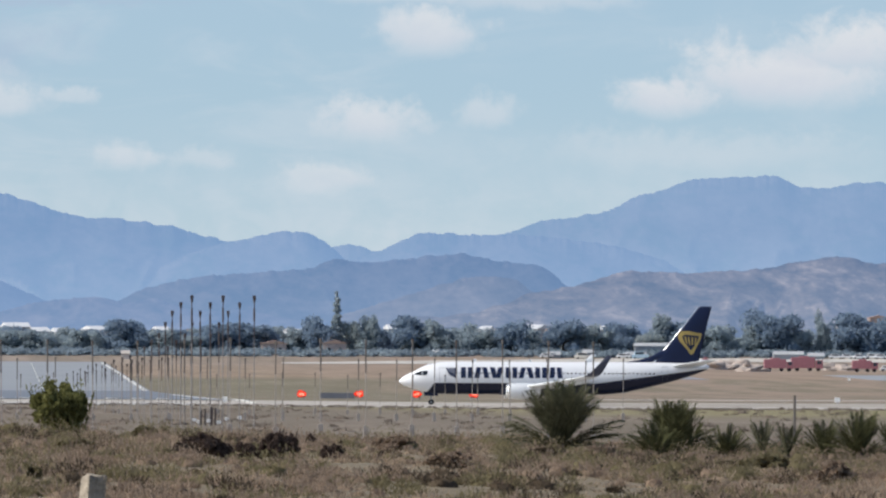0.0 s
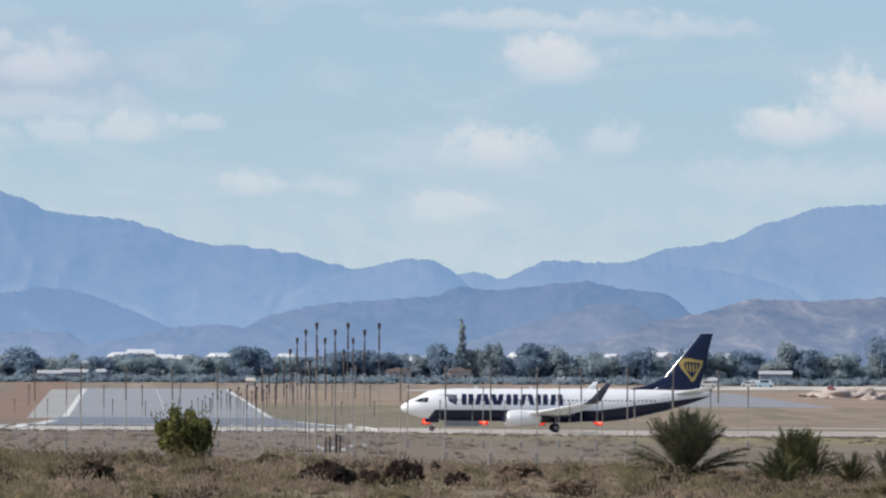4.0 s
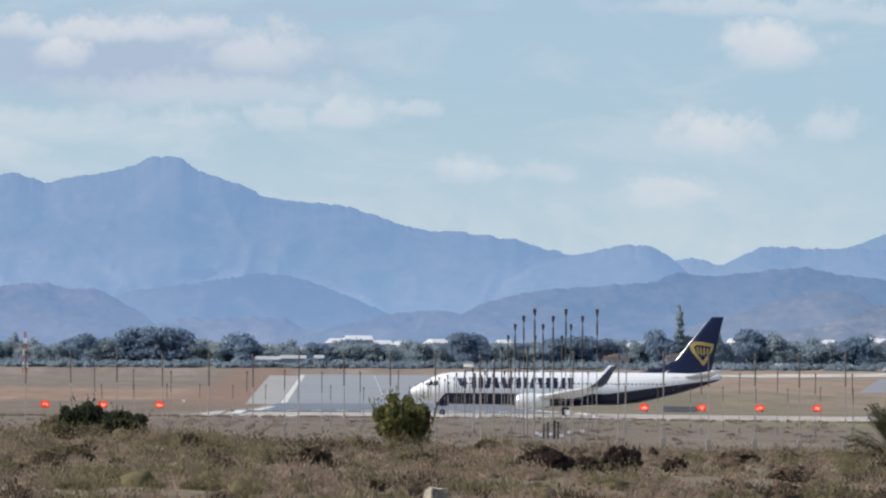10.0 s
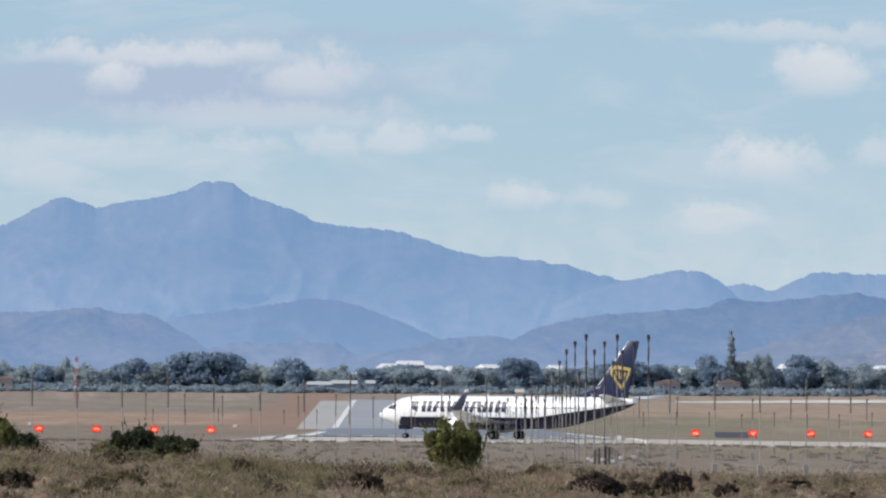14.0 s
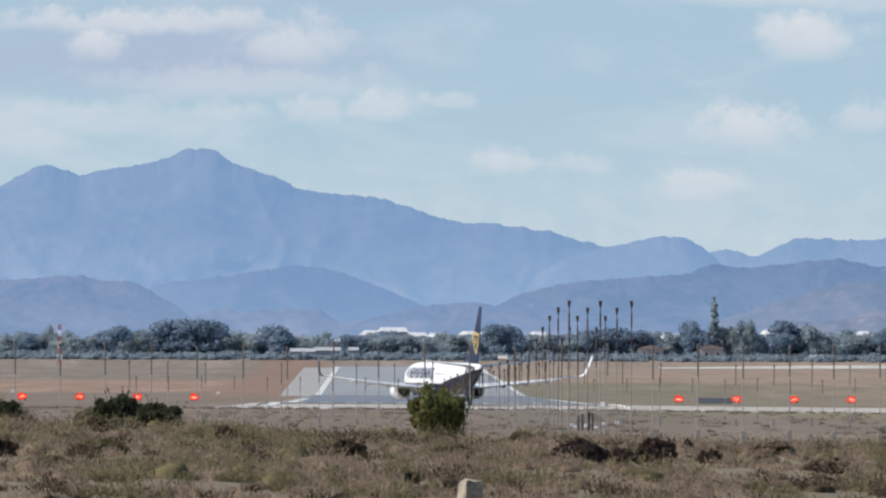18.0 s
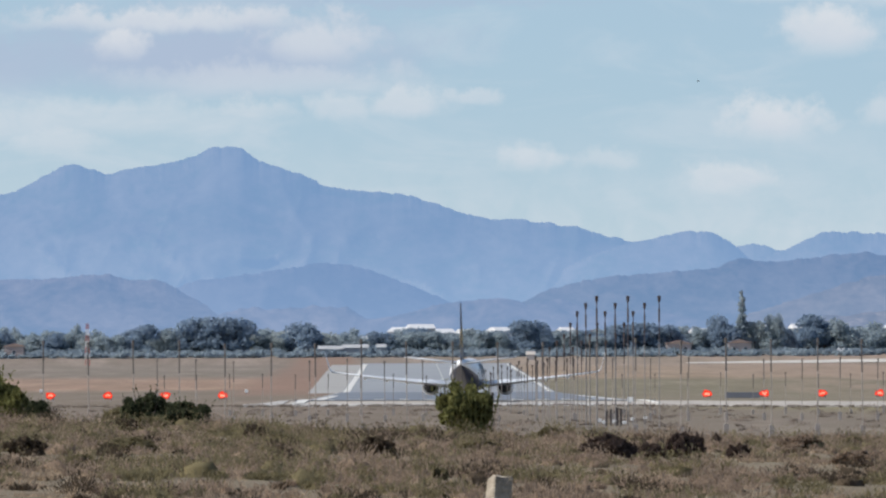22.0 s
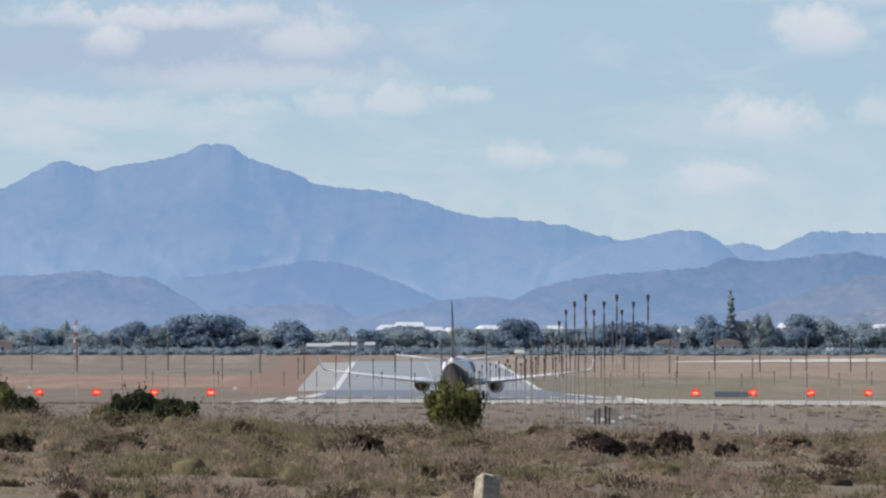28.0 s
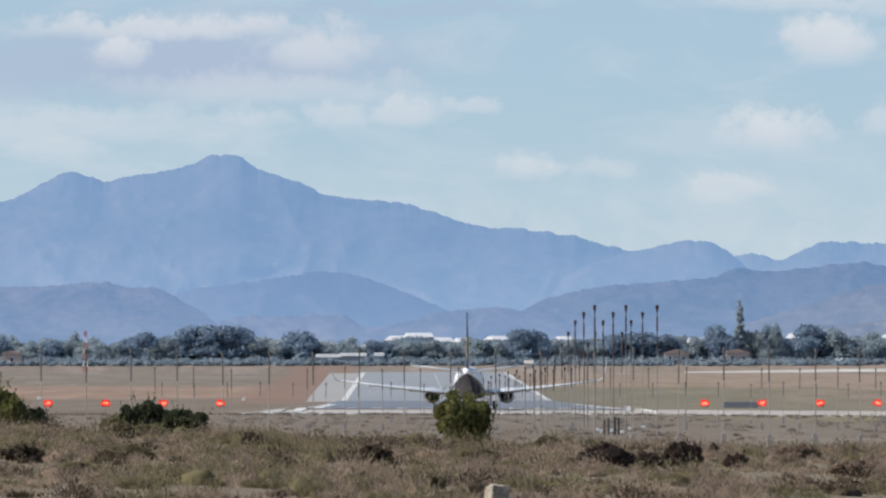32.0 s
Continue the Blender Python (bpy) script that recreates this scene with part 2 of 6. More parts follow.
def tube(bm, a, b, r0, r1=None, seg=8, caps=True):
    a, b = Vector(a), Vector(b)
    r1 = r0 if r1 is None else r1
    q = (b - a).to_track_quat("Z", "Y").to_matrix().to_4x4()
    bmesh.ops.create_cone(bm, cap_ends=caps, segments=seg, radius1=r0, radius2=r1, depth=(b - a).length, matrix=Matrix.Translation((a + b) / 2) @ q)
    return bm


def ball(bm, c, rx, ry, rz, sub=2, rough=0.0, seed=0.0):
    r = bmesh.ops.create_icosphere(bm, subdivisions=sub, radius=1)
    for v in r["verts"]:
        k = 1 + rough * noise.noise(v.co * 1.7 + Vector((seed, seed * 0.7, 0)))
        v.co = Vector((c[0] + v.co.x * rx * k, c[1] + v.co.y * ry * k, c[2] + v.co.z * rz * k))
    return bm


def loft(bm, rings, closed=True, caps=True):
    """Skin over a row of rings with equal numbers of points."""
    rows = [[bm.verts.new(p) for p in ring] for ring in rings]
    k = len(rows[0])
    for a, b in zip(rows, rows[1:]):
        for i in range(k if closed else k - 1):
            j = (i + 1) % k
            bm.faces.new((a[i], a[j], b[j], b[i]))
    if caps and closed:
        bm.faces.new(rows[0][::-1])
        bm.faces.new(rows[-1])
    bmesh.ops.recalc_face_normals(bm, faces=bm.faces)
    return bm


def mesh_of(name, verts, faces, material, parent=None, label="", smooth=False):
    me = bpy.data.meshes.new(name)
    me.from_pydata([tuple(v) for v in verts], [], faces)
    me.materials.append(material)
    if smooth:
        me.polygons.foreach_set("use_smooth", [True] * len(me.polygons))
    ob = new(name, me)
    if parent is not None:
        ob.parent = parent
    if label:
        ob["label"] = label
    return ob

# ---- ground ----


def ground_material():
    m = bpy.data.materials.new("ground")
    m.use_nodes = True
    n = Net(m.node_tree)
    out, b = n.add("ShaderNodeOutputMaterial"), n.add("ShaderNodeBsdfPrincipled")
    tc = n.add("ShaderNodeTexCoord").outputs["Object"]
    sep = n.add("ShaderNodeSeparateXYZ")
    n.link(tc, sep.inputs[0])
    x, y = sep.outputs[0], sep.outputs[1]
    wide = n.noise(tc, 0.012, 5, 0.6)
    mid = n.noise(tc, 0.12, 5, 0.65)
    tiny = n.noise(tc, 2.2, 6, 0.7)
    lie = n.add("ShaderNodeVectorMath", operation="MULTIPLY")
    n.link(tc, lie.inputs[0])
    lie.inputs[1].default_value = (0.085, 0.0075, 0.0)
    mottle = n.noise(lie.outputs[0], 1.0, 7, 0.68)
    yy = n.math("ADD", y, n.math("MULTIPLY", n.math("SUBTRACT", wide, 0.5), 130.0))
    f = n.span(yy, 0, 4000)
    left = n.ramp(f, [(0.0, (0.225, 0.178, 0.126)), (0.05, (0.205, 0.165, 0.118)), (0.075, (0.188, 0.152, 0.126)), (0.22, (0.185, 0.145, 0.124)), (0.34, (0.195, 0.155, 0.128)),
                      (0.565, (0.19, 0.155, 0.13)), (0.585, (0.335, 0.215, 0.162)), (0.655, (0.33, 0.22, 0.17)), (0.68, (0.205, 0.175, 0.155)), (0.79, (0.225, 0.19, 0.17)), (0.815, (0.265, 0.215, 0.19)), (1.0, (0.24, 0.205, 0.175))])
    right = n.ramp(f, [(0.0, (0.225, 0.178, 0.126)), (0.05, (0.205, 0.165, 0.118)), (0.075, (0.184, 0.152, 0.126)), (0.25, (0.186, 0.153, 0.125)), (0.34, (0.21, 0.18, 0.138)),
                       (0.50, (0.19, 0.168, 0.122)), (0.645, (0.185, 0.168, 0.118)), (0.665, (0.315, 0.232, 0.172)), (0.77, (0.325, 0.245, 0.19)), (0.80, (0.31, 0.25, 0.21)), (1.0, (0.27, 0.225, 0.19))])
    col = n.mix(n.span(x, -5.0, 20.0), left, right)
    col = n.mix(n.span(mid, 0.42, 0.66, 0.0, 0.45), col, (0.150, 0.145, 0.10, 1))
    dull = n.mix(0.5, col, (0.085, 0.07, 0.05, 1))
    col = n.mix(n.span(mottle, 0.40, 0.62, 0.75, 0.0), col, dull)
    col = n.mix(n.span(mottle, 0.55, 0.72, 0.0, 0.35), col, (0.36, 0.30, 0.25, 1))
    col = n.mix(n.span(tiny, 0.35, 0.75, 0.0, 0.5), col, n.mix(0.5, col, (0.36, 0.30, 0.215, 1)))
    # towards the apron the ground is bare and pinkish, and the near verge is olive
    far_right = n.math("MULTIPLY", n.span(x, 70.0, 115.0), n.span(y, 1380, 1500))
    col = n.mix(n.math("MULTIPLY", far_right, n.span(mottle, 0.42, 0.58, 0.15, 0.85)), col, (0.285, 0.215, 0.17, 1))
    verge = n.math("MULTIPLY", n.span(x, 28.0, 52.0), n.math("MULTIPLY", n.span(y, 560, 760), n.span(y, 1240, 1190)))
    col = n.mix(n.math("MULTIPLY", verge, 0.85), col, (0.225, 0.20, 0.112, 1))
    # a bare reddish bank lies beside the runway
    rag = n.math("MULTIPLY", n.math("SUBTRACT", mottle, 0.5), 14.0)
    bank = n.math("MULTIPLY", n.span(y, 1750, 2250, 0, 1, True), n.math("MULTIPLY", n.span(n.math("ADD", x, rag), -42, -33, 0, 1, True), n.span(x, -14, -20, 0, 1, True)))
    col = n.mix(n.math("MULTIPLY", bank, 0.8), col, (0.228, 0.155, 0.120, 1))
    n.link(col, b.inputs["Base Color"])
    b.inputs["Roughness"].default_value = 0.95
    b.inputs["Specular IOR Level"].default_value = 0.1
    bp = n.add("ShaderNodeBump")
    bp.inputs["Strength"].default_value, bp.inputs["Distance"].default_value = 0.7, 0.12
    n.link(n.math("ADD", tiny, mid), bp.inputs["Height"])
    n.link(bp.outputs[0], b.inputs["Normal"])
    n.link(b.outputs[0], out.inputs["Surface"])
    return m


M_GROUND = ground_material()


def build_ground():
    ys = [-6000, -1500, -300, -60, 0, 15, 30, 45, 60] + [60 + 1.5 * i for i in range(1, 130)] + [258, 265, 275, 290, 305, 320, 340, 360] + \
         list(range(400, 1200, 50)) + [1200, 1243, 1286, 1308, 1330] + list(range(1400, 4000, 60)) + [4000, 5000, 6000]
    ys = sorted(set(ys) | set(p for p in PY if p <= 6000))
    xs = [-6000, -2000, -600, -150, -60, -30] + [-20 + 0.75 * i for i in range(73) if i != 46] + [15, 45, 60, 90, 150, 300, 700, 2000, 6000]
    ys = sorted(set(ys) | {1140, 1370, 1430})
    xs = sorted(xs)
    verts = [(x, y, height(x, y)) for y in ys for x in xs]
    k = len(xs)
    faces = [(j * k + i, j * k + i + 1, (j + 1) * k + i + 1, (j + 1) * k + i) for j in range(len(ys) - 1) for i in range(k - 1)]
    g = mesh_of("ground", verts, faces, M_GROUND, smooth=True)
    tagged(g, "dry sandy plain with scrub, brown fields and bare reddish soil", "ground", kind="structure")


build_ground()


def strip(name, left, right, y0, y1, lift, material, label, category, kind="structure", parent=None):
    """A sheet of paving on the ground between two edges x(y), with a thin rim."""
    ys = sorted({y0, y1} | {y for y in PY if y0 < y < y1} | {y0 + (y1 - y0) * i / 24 for i in range(25)} | {y for y in (1140, 1200, 1370, 1430) if y0 < y < y1})
    verts, faces = [], []
    mids = [x for x in (15, 60) if left(y0) + 0.5 < x < right(y0) - 0.5 and y1 < 1500]
    k = len(mids) + 4
    for y in ys:
        a, b = left(y), right(y)
        verts += [(a, y, height(a, y) - 0.2)] + [(x, y, height(x, y) + lift) for x in (a, *mids, b)] + [(b, y, height(b, y) - 0.2)]
    for j in range(len(ys) - 1):
        for i in range(k - 1):
            q = j * k + i
            faces.append((q, q + 1, q + k + 1, q + k))
    n = len(verts)
    faces += [tuple(range(k - 1, -1, -1)), tuple(range(n - k, n))]
    ob = mesh_of(name, verts, faces, material, parent, label)
    if parent is None:
        tagged(ob, label, category, kind=kind)
    return ob


CL = 8.7     # the runway's centre line
M_CONCRETE = surface("pale_concrete", (0.47, 0.445, 0.40), 0.85, 0.3, 0.08, 0.4)
M_RUNWAY = surface("worn_runway", (0.255, 0.27, 0.285), 0.75, 0.14, 0.03, 0.6)
# dark asphalt with the bluish sky mirage above it put into the colour
M_MIRAGE_ASPHALT = surface("mirage_blue_asphalt", (0.155, 0.175, 0.205), 0.8, 0.3, 0.04, 0.8)
M_TAXI = surface("taxiway_asphalt", (0.33, 0.295, 0.25), 0.85, 0.2, 0.05, 0.9)
M_TAXIPALE = surface("pale_taxiway_concrete", (0.40, 0.365, 0.32), 0.9, 0.42, 0.12, 0.9)
M_PAINT = surface("white_runway_paint", (0.60, 0.59, 0.55), 0.6, 0.12, 0.05, 2.0)
M_PAD = surface("worn_grey_concrete", (0.43, 0.415, 0.39), 0.85, 0.2, 0.05, 1.0)
M_SHOULDER = surface("light_runway_shoulder", (0.315, 0.308, 0.292), 0.85, 0.14, 0.04, 0.8)

strip("runway", lambda y: CL - 23.5, lambda y: CL + 23.5, 1352, 3232, 0.06, M_RUNWAY, "long worn grey runway with white edge lines", "runway")
strip("runway_threshold", lambda y: CL - 24, lambda y: CL + 24, 1345.5, 2235, 0.10, M_MIRAGE_ASPHALT, "dark asphalt at the runway end with mirage blue in its colour", "runway")
strip("runway_shoulder", lambda y: CL - 30.8 - 0.0022 * (y - 2218), lambda y: CL - 23.5, 2215, 3200, 0.05, M_SHOULDER, "pale paved shoulder beside the runway", "pavement")
strip("taxiway", lambda y: 75, lambda y: 400, 1258, 1318, 0.05, M_TAXI, "brownish taxiway leading to the runway end", "taxiway")
strip("taxiway_end", lambda y: CL - 24.0, lambda y: 74.9, 1258, 1318, 0.05, M_TAXIPALE, "pale worn concrete of the taxiway end", "taxiway")
strip("taxiway_edge", lambda y: 30, lambda y: 420, 1318.5, 1350, 0.06, M_TAXIPALE, "pale concrete edge of the taxiway", "pavement")
strip("taxiway_edge", lambda y: 24, lambda y: 420, 1204, 1257.5, 0.06, M_TAXIPALE, "pale concrete edge of the taxiway", "pavement")
strip("taxiway_edge", lambda y: 90, lambda y: 420, 1556, 1612, 0.06, M_TAXIPALE, "pale concrete edge of the farther taxiway", "pavement")
strip("runway_end_pad", lambda y: -21.2 + (y - 1204) * 0.03, lambda y: 23.5, 1204, 1257.5, 0.07, M_PAD, "pale concrete pad before the runway end", "pavement")
strip("runway_end_pad", lambda y: -21.2 + (y - 1204) * 0.035, lambda y: CL - 24.5, 1258.5, 2200, 0.07, M_PAD, "pale concrete pad beside the runway end", "pavement")
for sgn in (-1, 1):
    strip("runway_edge_line", lambda y: CL + sgn * 22.5 - (0.7 if sgn < 0 else 0.3), lambda y: CL + sgn * 22.5 + (0.7 if sgn < 0 else 0.3), 1262, 1880, 0.15, M_PAINT, "white painted runway edge line", "marking")
    strip("runway_edge_line", lambda y: CL + sgn * 22.5 - (0.7 if sgn < 0 else 0.4), lambda y: CL + sgn * 22.5 + (0.7 if sgn < 0 else 0.4), 2240, 3220, 0.13, M_PAINT, "white painted runway edge line", "marking")
for y0 in range(2260, 3150, 110):
    strip("centre_line_dash", lambda y: CL - 0.17, lambda y: CL + 0.17, y0, y0 + 45, 0.13, M_PAINT, "white painted centre line dash", "marking")
for i in range(12):
    x0 = CL - 19.5 + 3.4 * i + (1.6 if i > 5 else 0)
    strip("threshold_bar", lambda y: x0 - 0.7, lambda y: x0 + 0.7, 1362, 1380, 0.15, M_PAINT, "white painted threshold bar", "marking")
# a pale parallel taxiway far off, with its apron


def far_taxiway():
    verts, faces = [], []
    xs = [88, 110, 140, 170, 200, 240, 300, 400, 560, 800]
    for x in xs:
        y0 = 3206 + 40 * min(1.0, (x - 88) / 120)
        for y in (y0, y0 + 12, y0 + 26):
            verts.append((x, y, height(x, y) + 0.12))
    for j in range(len(xs) - 1):
        for i in range(2):
            q = 3 * j + i
            faces.append((q, q + 3, q + 4, q + 1))
    tagged(mesh_of("far_taxiway", verts, faces, M_CONCRETE), "pale taxiway beyond the fields", "taxiway", kind="structure")


far_taxiway()
strip("far_apron", lambda y: 225, lambda y: 700, 2610, 2790, 0.05, M_RUNWAY, "grey apron with parked vehicles", "pavement")
M_FARGREY = surface("far_grey_asphalt", (0.228, 0.232, 0.245), 0.8, 0.16, 0.02, 0.3)
strip("far_apron_lane", lambda y: 132 + 0.062 * (y - 2620), lambda y: 182 + 0.012 * (y - 2620), 2620, 3200, 0.06, M_FARGREY, "grey asphalt lane leading to the far apron", "pavement")
M_LANE = surface("gravel_lane", (0.215, 0.185, 0.155), 0.9, 0.2, 0.3, 4.0)


def build_lane():
    verts, faces = [], []
    xs = [-160 + 4 * i for i in range(101)]
    for x in xs:
        for y in (246, 254):
            verts.append((x, y, height(x, y) + 0.04))
    for j in range(len(xs) - 1):
        faces.append((2 * j, 2 * j + 2, 2 * j + 3, 2 * j + 1))
    tagged(mesh_of("lane", verts, faces, M_LANE), "narrow perimeter lane behind the scrub", "road", kind="structure")


build_lane()

# ---- far mountains ----
BASE = -3.5


def ridge(name, label, crest, d0, d1, material, seed, rough=1.0, gully=0.02):
    """One range of hills: crest is (bearing, elevation) in thousandths; its foot lies at d0, its crest at d1."""
    ca, ce = [c[0] for c in crest], [c[1] for c in crest]
    cols = int((ca[-1] - ca[0]) * 6)
    verts, faces, deep = [], [], 44
    for i in range(cols + 1):
        a = ca[0] + (ca[-1] - ca[0]) * i / cols
        soft = sum(float(np.interp(a + q, ca, ce)) * (14 - abs(q)) for q in range(-13, 14)) / 196
        base = sum(float(np.interp(a + q, ca, ce)) for q in (-0.6, -0.3, 0, 0.3, 0.6)) / 5
        fuzz = rough * (0.22 * noise.noise((a * 0.9, seed, 0)) + 0.10 * noise.noise((a * 2.7, seed, 4)) + 0.06 * noise.noise((a * 7, seed, 8)) + 0.07 * noise.noise((a * 15, seed, 12)))
        e = base + fuzz
        for j in range(deep + 1):
            w = j / deep
            # spurs and gullies run slantwise down the slope
            el = soft * w
            wp = 1.4 * noise.noise((a * 0.12, el * 0.12, seed + 5))
            q1 = 1 - 2 * abs(noise.noise((a * 0.10 + el * 0.17 + wp * 0.3, el * 0.10 - a * 0.05, seed * 3.1)))
            q2 = 1 - 2 * abs(noise.noise((a * 0.24 - el * 0.30 + wp, el * 0.22 + a * 0.10, seed * 1.7)))
            q3 = noise.noise((a * 0.7 + el * 0.5 + wp, el * 0.7 - a * 0.2, seed))
            bend = 30.0 * q1 + 8.0 * q2 + 2.5 * q3
            d = d0 + (d1 - d0) * w
            d2 = d - gully * 50 * bend * min(1.0, 1.3 * (1 - w) + 0.08) * min(1, w * 5)
            z = BASE + (EYE[2] + (soft + (base - soft) * w ** 3 + fuzz * w ** 14) / 1000 * d1 - BASE) * w
            verts.append((a / 1000 * d2, d2, EYE[2] + (z - EYE[2]) * d2 / d))
        verts.append((a / 1000 * (d1 + 40), d1 + 40, BASE - 10))
    k = deep + 2
    for i in range(cols):
        for j in range(k - 1):
            faces.append((i * k + j, (i + 1) * k + j, (i + 1) * k + j + 1, i * k + j + 1))
    ob = mesh_of(name, verts, faces, material, smooth=True)
    return tagged(ob, label, "mountains", kind="structure")


# the last colour of each is its painted haze, weighted by the number before
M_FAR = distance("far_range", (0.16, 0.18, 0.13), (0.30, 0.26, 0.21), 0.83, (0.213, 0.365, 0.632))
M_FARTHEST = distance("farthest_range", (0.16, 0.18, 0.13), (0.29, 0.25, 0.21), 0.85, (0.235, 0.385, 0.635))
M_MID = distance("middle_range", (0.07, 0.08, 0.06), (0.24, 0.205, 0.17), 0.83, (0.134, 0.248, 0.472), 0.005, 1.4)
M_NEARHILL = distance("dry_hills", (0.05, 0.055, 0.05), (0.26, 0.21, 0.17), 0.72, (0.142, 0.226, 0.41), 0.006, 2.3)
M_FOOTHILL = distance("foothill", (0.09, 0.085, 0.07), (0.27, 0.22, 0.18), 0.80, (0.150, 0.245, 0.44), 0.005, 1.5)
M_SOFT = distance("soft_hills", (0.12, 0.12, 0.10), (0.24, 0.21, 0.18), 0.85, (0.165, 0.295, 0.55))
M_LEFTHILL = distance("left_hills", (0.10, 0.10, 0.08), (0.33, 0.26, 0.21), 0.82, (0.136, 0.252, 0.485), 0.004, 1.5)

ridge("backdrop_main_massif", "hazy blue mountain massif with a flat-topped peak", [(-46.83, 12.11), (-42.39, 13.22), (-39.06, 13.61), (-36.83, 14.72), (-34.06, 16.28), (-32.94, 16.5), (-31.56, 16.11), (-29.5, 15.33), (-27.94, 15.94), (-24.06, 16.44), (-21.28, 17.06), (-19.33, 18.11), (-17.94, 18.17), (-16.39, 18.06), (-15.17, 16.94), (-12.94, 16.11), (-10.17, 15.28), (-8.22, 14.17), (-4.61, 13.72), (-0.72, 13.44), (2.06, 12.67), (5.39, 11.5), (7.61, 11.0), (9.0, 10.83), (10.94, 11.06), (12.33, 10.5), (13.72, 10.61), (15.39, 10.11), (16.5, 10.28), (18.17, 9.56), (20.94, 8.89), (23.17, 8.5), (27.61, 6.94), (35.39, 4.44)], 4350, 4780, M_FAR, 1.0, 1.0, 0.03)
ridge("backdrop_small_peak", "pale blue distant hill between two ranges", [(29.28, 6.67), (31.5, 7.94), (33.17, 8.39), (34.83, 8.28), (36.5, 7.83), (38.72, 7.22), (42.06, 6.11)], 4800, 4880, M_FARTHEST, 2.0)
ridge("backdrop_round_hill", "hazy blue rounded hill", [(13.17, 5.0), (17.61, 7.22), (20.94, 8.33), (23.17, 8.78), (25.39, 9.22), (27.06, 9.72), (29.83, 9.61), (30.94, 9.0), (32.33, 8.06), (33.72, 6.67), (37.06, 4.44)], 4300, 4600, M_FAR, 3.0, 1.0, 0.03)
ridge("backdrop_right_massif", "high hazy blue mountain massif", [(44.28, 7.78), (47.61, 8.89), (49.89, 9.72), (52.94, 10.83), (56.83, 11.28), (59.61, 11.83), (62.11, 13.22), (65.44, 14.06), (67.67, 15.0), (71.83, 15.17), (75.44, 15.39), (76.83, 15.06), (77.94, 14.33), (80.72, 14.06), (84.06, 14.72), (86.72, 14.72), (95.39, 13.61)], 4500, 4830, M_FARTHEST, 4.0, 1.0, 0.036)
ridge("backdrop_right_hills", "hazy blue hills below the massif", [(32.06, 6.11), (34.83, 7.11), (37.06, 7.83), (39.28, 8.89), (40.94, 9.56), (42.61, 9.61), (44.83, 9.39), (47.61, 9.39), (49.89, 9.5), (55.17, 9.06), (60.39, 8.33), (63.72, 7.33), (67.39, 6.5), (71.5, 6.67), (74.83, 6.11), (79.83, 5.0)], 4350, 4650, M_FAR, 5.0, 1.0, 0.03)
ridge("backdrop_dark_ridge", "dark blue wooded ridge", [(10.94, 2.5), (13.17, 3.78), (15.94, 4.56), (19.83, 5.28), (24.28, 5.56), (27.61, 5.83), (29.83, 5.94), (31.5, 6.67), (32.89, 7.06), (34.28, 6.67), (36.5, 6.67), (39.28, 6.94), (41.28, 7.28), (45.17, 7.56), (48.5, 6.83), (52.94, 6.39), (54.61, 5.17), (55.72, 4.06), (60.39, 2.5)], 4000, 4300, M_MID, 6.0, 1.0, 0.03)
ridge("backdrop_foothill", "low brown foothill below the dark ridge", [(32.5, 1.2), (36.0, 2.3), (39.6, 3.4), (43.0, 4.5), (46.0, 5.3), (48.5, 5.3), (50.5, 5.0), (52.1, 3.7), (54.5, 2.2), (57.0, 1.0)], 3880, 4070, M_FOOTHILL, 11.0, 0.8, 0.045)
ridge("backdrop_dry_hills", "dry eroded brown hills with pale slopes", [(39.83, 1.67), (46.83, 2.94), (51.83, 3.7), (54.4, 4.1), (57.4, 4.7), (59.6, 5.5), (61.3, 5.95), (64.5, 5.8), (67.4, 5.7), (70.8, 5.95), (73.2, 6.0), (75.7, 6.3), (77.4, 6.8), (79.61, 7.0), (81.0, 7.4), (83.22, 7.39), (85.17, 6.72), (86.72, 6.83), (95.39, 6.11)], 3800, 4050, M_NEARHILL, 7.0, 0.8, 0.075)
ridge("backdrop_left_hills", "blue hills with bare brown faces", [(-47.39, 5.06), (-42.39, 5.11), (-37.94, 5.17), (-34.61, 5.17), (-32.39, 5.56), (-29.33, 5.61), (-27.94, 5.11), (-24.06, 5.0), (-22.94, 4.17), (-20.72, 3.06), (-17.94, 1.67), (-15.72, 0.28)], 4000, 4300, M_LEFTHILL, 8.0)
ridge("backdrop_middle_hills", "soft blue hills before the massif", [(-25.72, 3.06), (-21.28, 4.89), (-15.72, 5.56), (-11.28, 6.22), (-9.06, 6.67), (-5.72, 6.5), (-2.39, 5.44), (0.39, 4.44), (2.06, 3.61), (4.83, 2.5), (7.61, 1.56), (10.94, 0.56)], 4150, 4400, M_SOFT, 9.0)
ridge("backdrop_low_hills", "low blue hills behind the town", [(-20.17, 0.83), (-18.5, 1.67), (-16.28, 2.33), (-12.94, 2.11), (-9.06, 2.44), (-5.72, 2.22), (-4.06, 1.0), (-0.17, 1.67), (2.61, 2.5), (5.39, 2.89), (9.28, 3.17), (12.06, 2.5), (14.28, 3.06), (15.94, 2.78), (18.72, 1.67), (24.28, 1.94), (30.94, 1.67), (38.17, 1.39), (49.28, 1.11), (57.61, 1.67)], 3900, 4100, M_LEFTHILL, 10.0)

